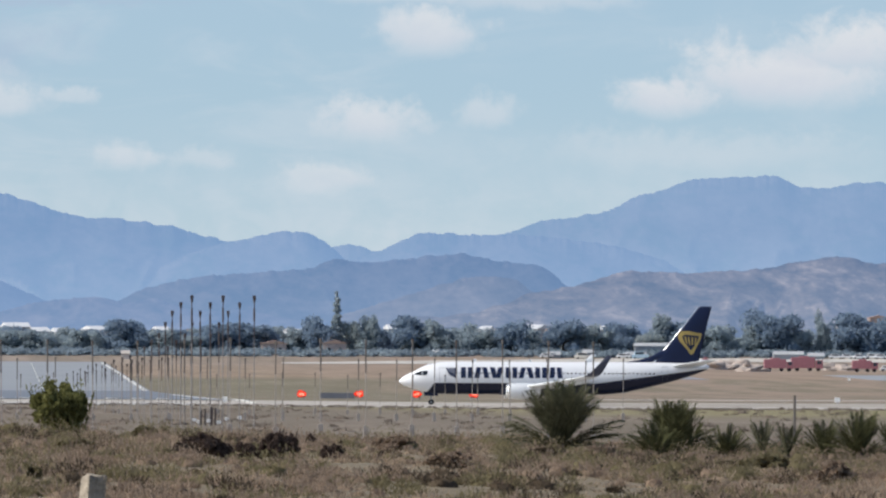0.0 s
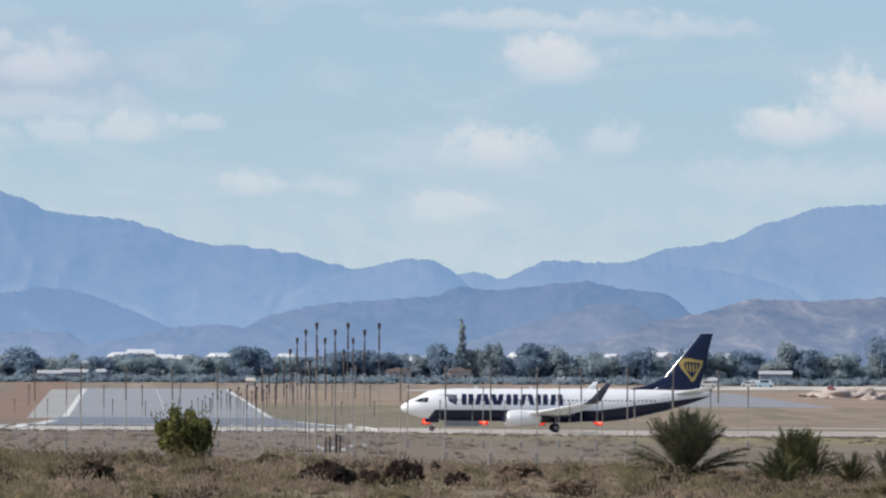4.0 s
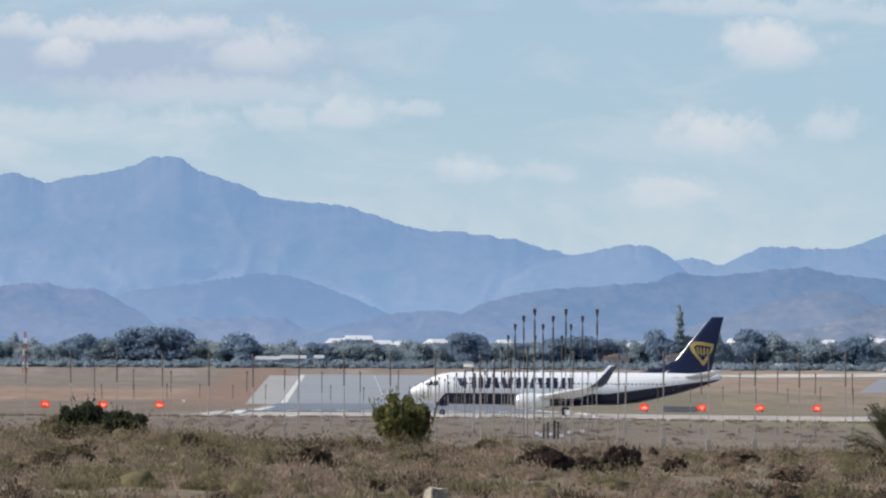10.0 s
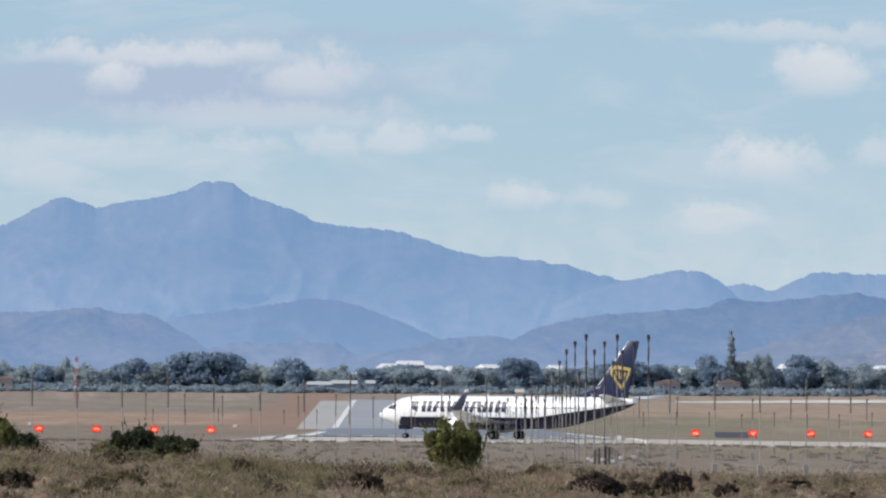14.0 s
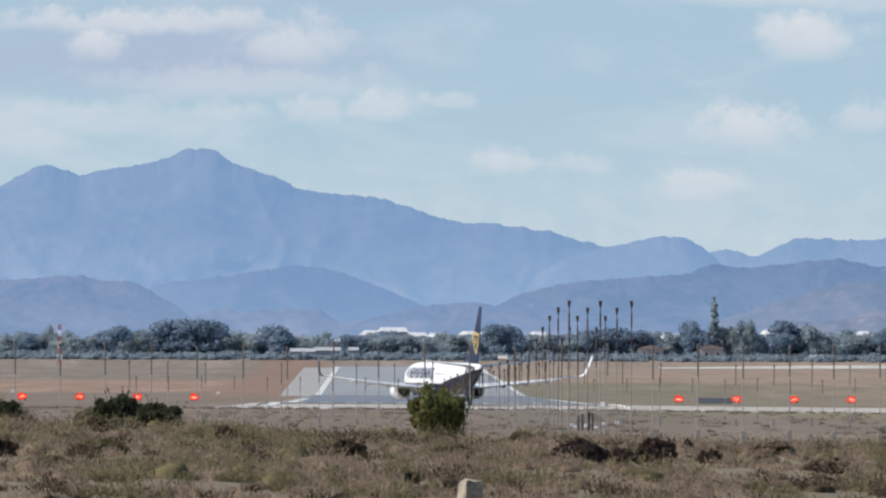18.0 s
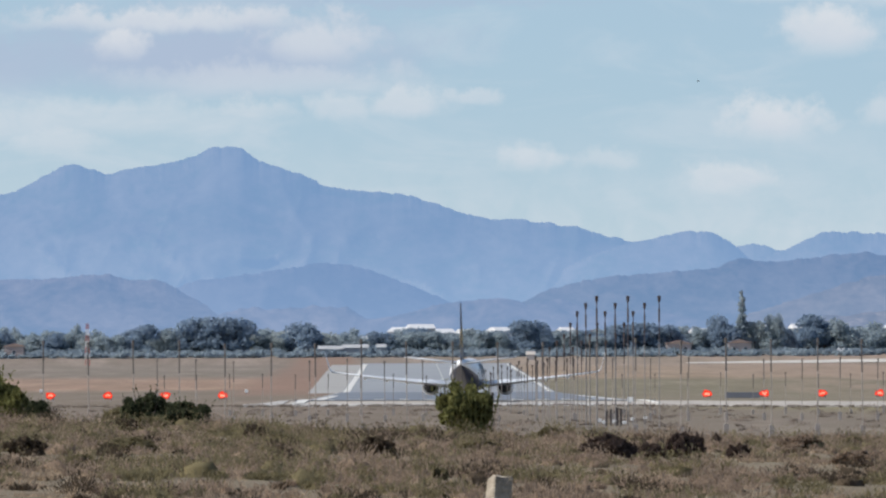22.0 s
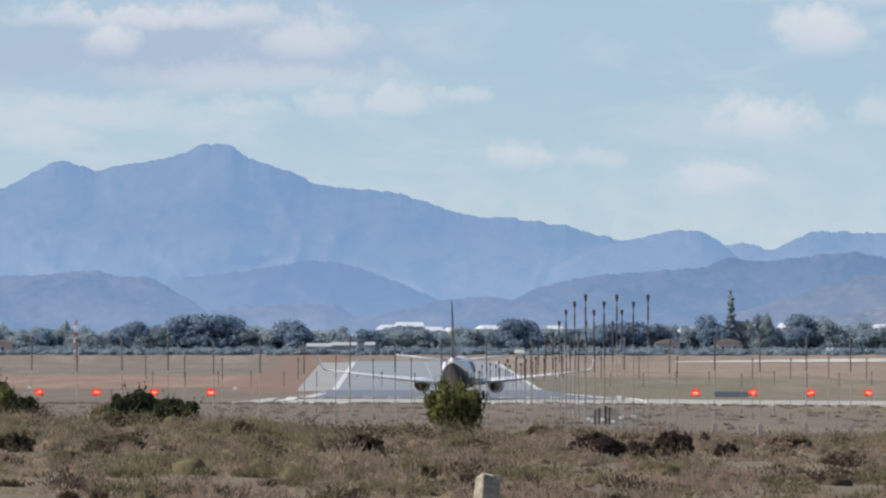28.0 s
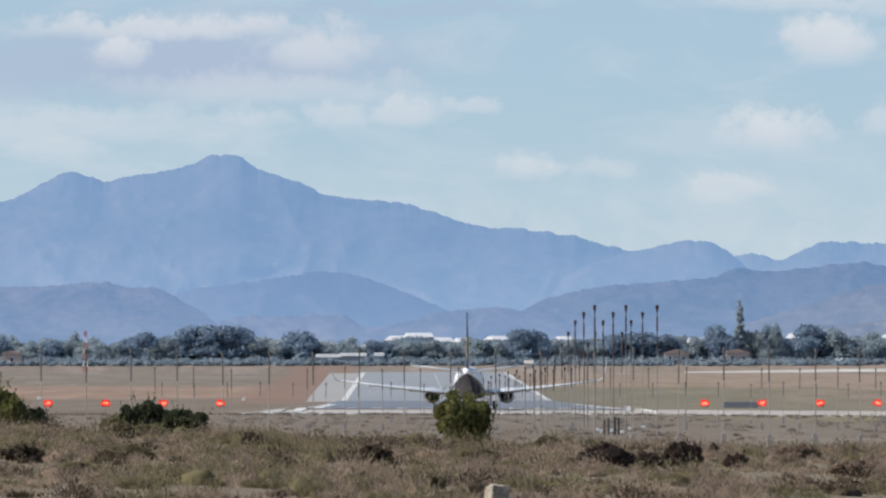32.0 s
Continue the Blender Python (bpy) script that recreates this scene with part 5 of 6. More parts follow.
for x, y, w, h, style in ((-2.47, 3560, 6.9, 6.5, "shed"), (4.17, 3575, 8.7, 7.5, "shed"), (11.4, 3600, 8.0, 5.8, "shed"), (33.38, 3620, 8.4, 6.3, "shed"),
                          (104.35, 3640, 6.9, 5.5, "shed"), (-10.72, 3640, 8.1, 3.9, "shed"), (-25.2, 3287, 8.2, 3.3, "wall"), (-17.2, 3287, 8.0, 3.7, "wall"),
                          (-8.95, 3287, 2.9, 3.8, "wall"), (38.9, 3252, 2.6, 2.7, "hut"), (87.4, 3296, 8.0, 3.3, "pink"), (107.1, 3296, 7.4, 3.5, "pink"), (140.34, 3285, 3.6, 2.0, "wall"),
                          (188.89, 3285, 3.6, 2.2, "wall"), (-127.42, 3286, 6.2, 3.6, "pink"), (194.4, 3600, 4.4, 7.1, "cream"), (190.49, 3640, 6.1, 7.3, "shed"),
                          (212.54, 3640, 5.7, 6.9, "shed"), (124.1, 3600, 4.6, 6.6, "shed"), (238.05, 3550, 7.9, 7.9, "pink"), (288.42, 3420, 7.2, 10.7, "cream"),
                          (303.11, 3520, 6.6, 11.8, "pink"), (284.37, 3440, 4.2, 10.0, "cream"), (209.5, 3291, 10.5, 4.2, "wall"), (252.5, 3268, 9.5, 2.6, "wall"), (261.5, 3270, 5.0, 2.0, "wall"), (203.62, 3274, 6.4, 2.0, "wall"), (177.16, 3274, 4.0, 2.0, "wall"),
                          (-153.22, 3500, 5.8, 5.8, "cream"), (56.22, 3640, 4.4, 6.1, "shed"), (66.94, 3640, 4.0, 6.4, "cream"), (139.13, 3640, 4.4, 7.1, "shed"),
                          (172.9, 3640, 4.0, 6.7, "shed"), (218.6, 3640, 3.2, 8.2, "cream"), (-43.48, 3640, 3.2, 5.1, "shed"), (19.82, 3640, 4.4, 5.5, "shed")):
    if style == "shed":
        house(x, y, w, 12, h, M_SHEET, M_WALLS[0], "long white industrial shed behind the trees", False, 1)
    elif style == "wall":
        house(x, y, w, 4, h - 1.0, M_LOWROOF, M_DIMWALL, "low white building along the plain", False, 0)
    elif style == "hut":
        house(x, y, w, 3.0, h - 0.9, M_WALLS[2], M_WALLS[2], "small pale equipment hut beyond the runway lights", False, 0)
    elif style == "pink":
        house(x, y, w, 9, h, M_TILE, M_WALLS[1], "pinkish rendered house with a tiled roof", True, 1 if h < 5 else 2)
    else:
        house(x, y, w, 9, h, M_TILE, M_WALLS[2], "cream house with a tiled roof among trees", True, 1 if h < 5 else 2)

# ---- parked vehicles far off ----
M_TRUCKRED = surface("truck_red", (0.40, 0.17, 0.19), 0.45, 0.12, 0.8, 6.0)
M_CARWHITE = surface("car_white", (0.78, 0.78, 0.78), 0.35, 0.05, 0.8, 6.0)


def vehicle(name, x, y, length, h, paint, label, boxy):
    t = thing(name, Matrix.Translation((x, y, height(x, y) + 0.05)), label, "truck" if boxy else "car", "parked vehicles")
    L, w = length / 2, 1.2 if boxy else 0.9
    bm = bmesh.new()
    if boxy:
        box(bm, -L, L * 0.5, -w, w, 0.9, h, 0.08)
        box(bm, L * 0.55, L, -w, w, 0.7, h * 0.8, 0.15)
        box(bm, -L * 0.5, L * 0.1, -w * 0.7, w * 0.7, h, h + 0.4, 0.1)
    else:
        box(bm, -L, L, -w, w, 0.3, h * 0.6, 0.12)
        box(bm, -L * 0.7, L * 0.5, -w * 0.9, w * 0.9, h * 0.6, h, 0.15)
    part("body", bm, paint, t)
    bm = bmesh.new()
    if boxy:
        box(bm, L * 0.62, L * 0.9, -w - 0.02, -w + 0.05, h * 0.52, h * 0.78)
    else:
        box(bm, -L * 0.6, L * 0.42, -w * 0.9 - 0.02, -w * 0.9 + 0.05, h * 0.64, h * 0.92)
    part("side_window", bm, M_PANE, t)
    r = 0.5 if boxy else 0.32
    for k in (-0.62, 0.2, 0.72) if boxy else (-0.62, 0.62):
        for s in (-1, 1):
            bm = bmesh.new()
            tube(bm, (k * L, s * (w - 0.25), r), (k * L, s * (w + 0.02), r), r, r, 14)
            part("wheel", bm, M_TYRE, t)


vehicle("fire_truck", 224.1, 2937, 8.5, 3.5, M_TRUCKRED, "red fire truck parked on the apron", True)
vehicle("fire_truck", 233.2, 2948, 9.2, 4.0, M_TRUCKRED, "red fire truck parked on the apron", True)
vehicle("fire_truck", 248.22, 2926, 7.5, 3.3, M_TRUCKRED, "red fire truck parked on the apron", True)
for u, d in ((268.12, 3272), (271.84, 3273), (275.76, 3272), (279.84, 3273), (282.66, 3272), (257.68, 2960), (174.64, 3271), (199.29, 3270), (200.86, 3272), (176.74, 3273)):
    vehicle("parked_car", u, d, 4.3, 1.6, M_CARWHITE, "white car parked on the plain", False)

M_CARBLUE = surface("car_light_blue", (0.42, 0.55, 0.64), 0.35, 0.05, 0.8, 6.0)
M_CARCREAM = surface("car_cream", (0.66, 0.62, 0.55), 0.4, 0.06, 0.8, 6.0)
vehicle("parked_van", 204.6, 3266, 5.4, 2.4, M_CARBLUE, "light blue van parked on the plain", False)
vehicle("parked_van", 186.0, 3264, 5.4, 2.1, M_CARCREAM, "cream van parked on the plain", False)
vehicle("trailer", 219.4, 3172, 2.6, 2.3, M_TRUCKRED, "small red trailer parked by the far taxiway", True)

M_SPOIL = surface("pale_spoil", (0.40, 0.34, 0.30), 0.95, 0.2, 0.3, 3.0)


def spoil_heap(x, y, w, h, seed):
    bm = bmesh.new()
    ball(bm, (0, 0, 0), w, w * 0.7, h * 0.62, 4, 0.95, seed)
    for v in bm.verts:
        v.co *= 1 + 0.16 * noise.noise(v.co * 1.3 + Vector((seed, 0, 4)))
    for v in bm.verts:
        v.co.z = max(v.co.z, -0.2)
    t = part("earth_mound", bm, M_SPOIL, None, smooth=True)
    t.matrix_world = Matrix.Translation((x, y, height(x, y)))
    tagged(t, "pale mound of dug earth on the airfield", "mound", "earth mounds")


for i, (u, d, w, h) in enumerate(((208.93, 3028, 5, 3.0), (211.52, 3005, 6, 3.4), (216.98, 3016, 5, 3.6), (220.3, 3011, 5, 3.0), (216.04, 2926, 3.5, 2.0), (245.74, 3005, 5, 2.4), (247.67, 2988, 4, 2.2), (206.31, 3039, 6, 2.2))):
    spoil_heap(u, d, w, h, i * 3.7)

# ---- scrub in the foreground ----
M_BUSHLEAF = foliage("bush_leaves", (0.16, 0.16, 0.063), 0.4, 3.0, 0.35, 0.4)
M_DARKLEAF = foliage("dark_shrub_leaves", (0.062, 0.07, 0.04), 0.35, 3.0, 0.3, 0.3)
M_PALM = foliage("palm_fronds", (0.115, 0.115, 0.072), 0.35, 3.0, 0.3, 0.25)
M_DARKPALM = foliage("dark_palm_fronds", (0.096, 0.098, 0.050), 0.35, 3.0, 0.3, 0.25)
M_DEAD = foliage("dead_shrub", (0.098, 0.072, 0.060), 0.3, 4.0, 0.25, 0.15)
M_STRAW = foliage("dry_grass", (0.37, 0.29, 0.208), 0.3, 0.6, 0.15, 0.4, 4.0)
M_OLIVE = foliage("olive_scrub", (0.200, 0.172, 0.100), 0.3, 0.6, 0.2, 0.48, 4.0)
M_BROWN = foliage("brown_scrub", (0.30, 0.228, 0.170), 0.3, 0.6, 0.18, 0.48, 4.0)
M_DARKSCRUB = foliage("dark_scrub", (0.10, 0.078, 0.056), 0.3, 0.6, 0.2, 0.25, 4.0)
M_FIELDSCRUB = foliage("field_scrub", (0.20, 0.165, 0.137), 0.3, 0.05, 0.25, 0.3, 1.0)
M_STONE = surface("weathered_concrete", (0.33, 0.285, 0.225), 0.9, 0.5, 12.0, 60.0, 0.9)


def sprigs(rng, stems, length, leaf, leaves, lean=0.7, base=0.1):
    """Upright leafy sprigs that rise from one base."""
    verts, faces = [], []
    for _ in range(stems):
        an, tilt = rng.uniform(0, 6.28), rng.uniform(0.02, lean)
        L = length * rng.uniform(0.6, 1.05)
        d = Vector((math.cos(an) * math.sin(tilt), math.sin(an) * math.sin(tilt), math.cos(tilt)))
        o = Vector((math.cos(an) * base * rng.random(), math.sin(an) * base * rng.random(), 0))
        for k in range(leaves):
            f = 0.15 + 0.85 * (k + rng.random()) / leaves
            c = o + d * (L * f) + Vector((0, 0, -0.10 * L * f * f * tilt))
            s = leaf * (1.25 - 0.6 * f) * rng.uniform(0.7, 1.3)
            q = Euler((rng.uniform(-0.7, 0.7), rng.uniform(-0.7, 0.7), rng.uniform(0, 6.28))).to_matrix()
            i = len(verts)
            for p in ((-0.35, 0, -0.1), (0.35, 0, -0.1), (0.18, 0.7, 0.9), (-0.1, 0.3, 1.3)):
                verts.append(c + q @ (Vector(p) * s))
            faces += [(i, i + 1, i + 2), (i, i + 2, i + 3)]
    return verts, faces


def bush(x, y, w, h, material, label, seed, name="bush", lobes=22, leaf=0.042, count=4200, flat=False, lean=0.0, lift=-0.02):
    """A rounded shrub of many leafy lobes with gaps between them, about 1.2 wide and 1 high before scaling."""
    rng = random.Random(seed)
    t = thing(name, Matrix.Translation((x, y, height(x, y) + lift)) @ Matrix.Diagonal((w, w, h, 1)), label, "bush")
    bm = bmesh.new()
    for i in range(7):
        an = i * 0.9
        tube(bm, (0, 0, -0.3), (math.cos(an) * 0.28, math.sin(an) * 0.28, 0.55), 0.02, 0.006, 5)
    part("stems", bm, M_BARK, t)
    ls = []
    for i in range(lobes):
        an, r = i * 2.399 + rng.uniform(-0.3, 0.3), 0.5 * ((i + 0.5) / lobes) ** 0.6
        top = (0.66 if flat else 0.86) * math.sqrt(max(0.0, 1 - (r / 0.6) ** 2)) - 0.06 + rng.uniform(-0.06, 0.06)
        z = top * rng.choice((1.0, 1.0, 0.72, 0.45))
        ls.append((math.cos(an) * r + lean * (z - 0.4), math.sin(an) * r, max(0.08, z), rng.uniform(0.07, 0.12), rng.uniform(0.08, 0.16)))
    v, f = crown_mesh(rng, ls, leaf, count)
    sv, sf = sprigs(rng, 16 if flat else 90, 0.95, leaf * 1.3, 18, 0.45, 0.36)
    k = len(v)
    mesh_of("foliage", v + [q + Vector((lean * (q.z - 0.4), 0, 0)) for q in sv], f + [tuple(q + k for q in g) for g in sf], material, t)
    return t


def palm(x, y, size, seed, fronds, label, spread=1.15, lean=0.0, leaves=None):
    """A low clump of palm: arching ribs with leaflets on both sides."""
    rng = random.Random(seed)
    t = thing("palm", Matrix.Translation((x, y, height(x, y) - 0.02)) @ Matrix.Rotation(lean, 4, "Y"), label, "palm")
    bm = bmesh.new()
    tube(bm, (0, 0, -0.1), (0, 0, 0.22 * size), 0.10 * size, 0.07 * size, 8)
    part("stump", bm, M_BARK, t)
    for i in range(fronds):
        an = i * 2.399 + rng.uniform(-0.2, 0.2)
        low = i % 4 == 3
        tilt = spread * ((i + 0.5) / fronds) ** 0.7 + rng.uniform(-0.18, 0.18)
        if low:
            an, tilt = (0.0 if i % 8 == 3 else math.pi) + rng.uniform(-0.7, 0.7), rng.uniform(0.8, 1.3)
        L = size * rng.uniform(0.72, 1.0)
        verts, faces = [], []
        pos = Vector((0, 0, 0.15 * size))
        k = 30
        pts = []
        for j in range(k + 1):
            pts.append(pos.copy())
            a = tilt + (0.45 if low else 0.25) * tilt * (j / k) ** 1.5
            pos = pos + Vector((math.cos(an) * math.sin(a), math.sin(an) * math.sin(a), math.cos(a))) * (L / k)
        sidev = Vector((-math.sin(an), math.cos(an), 0))
        for j in range(2, k):
            f = j / k
            fw = (pts[j + 1] - pts[j]).normalized()
            ll = L * 0.30 * math.sin(math.pi * (0.12 + 0.8 * f)) * rng.uniform(0.8, 1.1)
            wd = L * 0.018
            for s in (-1, 1):
                tip = pts[j] + sidev * s * ll * 0.5 + fw * ll * 0.85 + Vector((0, 0, -0.12 * ll + rng.uniform(-0.05, 0.05) * L))
                q = len(verts)
                verts += [pts[j] - fw * wd, pts[j] + fw * wd, tip]
                faces.append((q, q + 1, q + 2))
        for j in range(k):
            q = len(verts)
            r = 0.012 * size * (1 - j / k) + 0.003
            verts += [pts[j] - sidev * r, pts[j] + sidev * r, pts[j + 1] + sidev * r * 0.8, pts[j + 1] - sidev * r * 0.8]
            faces.append((q, q + 1, q + 2, q + 3))
        mesh_of("frond", verts, faces, leaves or M_PALM, t)
    return t


bush(1.05, 185, 1.0, 1.18, M_BUSHLEAF, "dense green leafy bush on the scrubland", 3, lobes=34, count=3600, lean=-0.16)
bush(-7.92, 188, 1.35, 1.12, M_BUSHLEAF, "large green bush on the scrubland", 4, lobes=34, count=6000)
bush(-7.25, 187, 0.66, 0.70, M_BUSHLEAF, "green bush at the edge of the scrub", 5)
bush(-6.8, 186, 0.5, 0.52, M_DARKLEAF, "small dark green bush in grass", 6)
bush(-4.80, 187, 0.95, 0.98, M_DARKLEAF, "low spreading dark green bush", 7, lobes=30, count=5000, flat=True)
bush(-5.4, 188, 0.6, 0.52, M_OLIVE, "low olive bush in grass", 8, flat=True)
bush(-4.02, 185, 0.92, 0.78, M_DARKLEAF, "low spreading dark green bush", 9, lobes=28, count=4800, flat=True)
bush(-4.66, 165, 0.62, 0.40, M_DARKSCRUB, "low spreading grey-green shrub", 10, flat=True)
for u, d, w, h, seed in ((2.50, 129, 0.58, 0.42, 30), (2.64, 129.3, 0.46, 0.38, 37), (3.13, 133, 0.34, 0.30, 31), (3.66, 137, 0.36, 0.44, 32), (3.84, 137.4, 0.32, 0.38, 36), (4.53, 150, 0.15, 0.27, 33), (3.13, 129, 0.28, 0.22, 34), (4.34, 134, 0.32, 0.26, 35)):
    bush(u, d, w, h, M_DEAD, "dry dark brown dead shrub", seed, "shrub", 26, 0.046, 3400, True, 0.0, 0.06)
for i, (u, d, w, h) in enumerate(((-1.59, 128, 0.46, 0.26), (5.27, 140, 0.42, 0.22), (-2.9, 125, 0.38, 0.2), (1.58, 152, 0.42, 0.22), (3.65, 116, 0.5, 0.2), (2.21, 118, 0.34, 0.18), (-5.27, 140, 0.4, 0.24), (9.1, 148, 0.44, 0.24), (9.87, 138, 0.46, 0.24))):
    bush(u, d, w, h, M_BROWN if i % 2 else M_DARKSCRUB, "low brownish shrub in the grass", 50 + i, "shrub", 20, 0.045, 2800, True)
rng = random.Random(61)
for i in range(26):
    d = rng.uniform(104, 176)
    u = rng.uniform(-46, 84) / 1000 * d
    bush(u, d, rng.uniform(0.42, 0.8), rng.uniform(0.24, 0.42), (M_OLIVE, M_BROWN, M_DARKSCRUB, M_OLIVE)[i % 4], ("low olive shrub in the grass", "low brownish shrub in the grass", "low dark brown shrub in the grass", "low olive shrub in the grass")[i % 4], 80 + i, "shrub", 20, 0.055, 1700, True)
palm(8.76, 160, 1.12, 1, 110, "bushy palm with arching grey-green fronds", 0.7, 0.04)
palm(10.86, 165, 0.98, 2, 70, "bushy young palm with upright dark fronds", 0.62, 0.03, M_DARKPALM)
palm(10.42, 162, 0.62, 3, 44, "small palm clump with dark fronds", 0.9, -0.1, M_DARKPALM)
palm(11.30, 168, 0.66, 4, 40, "small palm clump with dark fronds", 0.6, 0.0, M_DARKPALM)
palm(11.80, 166, 0.58, 5, 44, "small palm clump with dark fronds", 0.9, 0.1, M_DARKPALM)
palm(12.72, 170, 0.64, 6, 18, "sparse young palm with upright fronds", 0.5, -0.05)
palm(12.95, 168, 0.68, 7, 18, "sparse young palm with upright fronds", 0.5, 0.1)
palm(13.28, 164, 0.66, 8, 40, "small palm clump with dark fronds", 0.9, -0.1, M_DARKPALM)
palm(13.66, 162, 0.8, 9, 52, "bushy palm clump with dark fronds", 0.75, 0.0, M_DARKPALM)
palm(14.5, 165, 0.72, 10, 44, "bushy palm clump with dark fronds", 0.8, 0.0, M_DARKPALM)


def concrete_post():
    x, y = 0.51, 60
    zb = height(x, y)
    h = 0.83 - zb
    bm = bmesh.new()
    box(bm, -0.07, 0.07, -0.07, 0.07, -0.15, h, 0.012)
    bmesh.ops.subdivide_edges(bm, edges=bm.edges, cuts=5, use_grid_fill=True)
    for v in bm.verts:
        k = 1.06 - 0.24 * max(0, v.co.z) / h
        v.co.x, v.co.y = v.co.x * k, v.co.y * k
        v.co += Vector((noise.noise(v.co * 14), noise.noise(v.co * 14 + Vector((5, 0, 0))), noise.noise(v.co * 11 + Vector((0, 9, 0))))) * (0.026 if v.co.z > h * 0.9 else 0.010)
    t = part("concrete_post", bm, M_STONE)
    t.matrix_world = Matrix.Translation((x, y, zb)) @ Matrix.Rotation(radians(24), 4, "Z") @ Matrix.Rotation(radians(1.5), 4, "Y")
    tagged(t, "weathered square concrete post in the grass", "post")


concrete_post()
# a single thin pole in the scrub
t = thing("thin_pole", Matrix.Translation((15.97, 205, height(15.97, 205))), "thin grey pole standing behind the palms", "pole")
bm = bmesh.new()
tube(bm, (0, 0, -0.1), (0, 0, 0.41 - height(15.97, 205)), 0.03, 0.025, 8)
part("shaft", bm, M_POST, t)


def blade_mesh(name, label, category, material, base, tip, width, rs):
    """Many thin leaves or blades from arrays of base and tip points, as one spread."""
    k = len(base)
    wa = rs.rand(k) * 6.283
    wv = np.stack((np.cos(wa), np.sin(wa), 0.5 * np.sin(wa * 3)), 1) * width[:, None]
    mid = (base + tip) / 2
    co = np.empty((k, 4, 3))
    co[:, 0], co[:, 1], co[:, 2], co[:, 3] = base, mid - wv, tip, mid + wv
    me = bpy.data.meshes.new(name)
    me.vertices.add(k * 4), me.loops.add(k * 4), me.polygons.add(k)
    me.vertices.foreach_set("co", co.ravel())
    me.loops.foreach_set("vertex_index", np.arange(k * 4))
    me.polygons.foreach_set("loop_start", np.arange(0, k * 4, 4))
    me.update(calc_edges=True)
    me.materials.append(material)
    return tagged(new(name, me), label, category, kind="stuff")


def scatter(count, rs, patch, bias, y0=84, y1=208):
    """Places over the scrubland, gathered in patches."""
    n = count * 4
    y = y0 + (y1 - y0) * rs.rand(n) ** 0.85
    x = (-0.054 + 0.156 * rs.rand(n)) * y
    keep = []
    for i in range(n):
        v = noise.noise((x[i] * 0.5 + patch, y[i] * 0.12, patch * 2.3)) + 0.5 * noise.noise((x[i] * 1.6, y[i] * 0.4 + patch, 1.1))
        if v + bias > rs.rand() * 0.8 - 0.1:
            keep.append(i)
        if len(keep) >= count:
            break
    x, y = x[keep], y[keep]
    return x, y, np.array([height(a, b) for a, b in zip(x, y)])


def cushions(name, label, count, leaves, radius, material, seed, patch, bias, leaf=0.05, wide=0.012, flat=0.55, y0=84, y1=208):
    """Low rounded shrublets covered in short leaves."""
    rs = np.random.RandomState(seed)
    x, y, z = scatter(count, rs, patch, bias, y0, y1)
    c = len(x)
    R = radius * (0.3 + 1.1 * rs.rand(c) ** 2.2) * np.clip(y / 135, 0.62, 1.0)
    H = R * flat * (0.6 + 0.8 * rs.rand(c))
    own = np.repeat(np.arange(c), leaves)
    k = len(own)
    az, cosz = rs.rand(k) * 6.283, rs.rand(k) ** 0.8
    sz = np.sqrt(1 - cosz ** 2)
    lump = 1 + 0.28 * np.sin(az * 3 + own * 1.7) + 0.18 * np.sin(az * 5 + own * 2.9 + cosz * 6)
    nrm = np.stack((np.cos(az) * sz, np.sin(az) * sz, cosz), 1)
    inset = 0.62 + 0.42 * rs.rand(k)
    base = np.stack((x[own], y[own], z[own] - 0.02), 1) + nrm * np.stack((R[own] * lump, R[own] * lump, H[own] * lump), 1) * inset[:, None]
    d = nrm + np.array([0, 0, 0.55]) + (rs.rand(k, 3) - 0.5) * 1.5
    d /= np.linalg.norm(d, axis=1)[:, None]
    tip = base + d * (leaf * (0.5 + rs.rand(k)))[:, None]
    # the close twiggy dome under the leaves
    dome = [(math.cos(q) * r, math.sin(q) * r, h) for r, h in ((1.0, -0.1), (0.97, 0.3), (0.80, 0.62), (0.46, 0.9)) for q in [2 * math.pi * i / 10 for i in range(10)]] + [(0, 0, 1)]
    dome = np.array(dome)
    fs = [(j * 10 + i, j * 10 + (i + 1) % 10, j * 10 + 10 + (i + 1) % 10, j * 10 + 10 + i) for j in range(3) for i in range(10)]
    tri = [(30 + i, 30 + (i + 1) % 10, 40) for i in range(10)]
    fs += tri
    verts, faces = [], []
    for i in range(c):
        o = len(verts)
        d8 = dome * np.array([R[i] * 0.53, R[i] * 0.53, H[i] * 0.52]) * (1 + 0.6 * (rs.rand(41, 1) - 0.5)) + np.array([x[i], y[i], z[i] - 0.02])
        verts += d8.tolist()
        faces += [tuple(o + q for q in f) for f in fs]
    core = mesh_of(name, verts, faces, material, None, label, True)
    tagged(core, label, "shrubs", kind="stuff")
    leafy = blade_mesh("leaves", "", "", material, base, tip, wide * (0.6 + 0.8 * rs.rand(k)), rs)
    leafy.parent = core


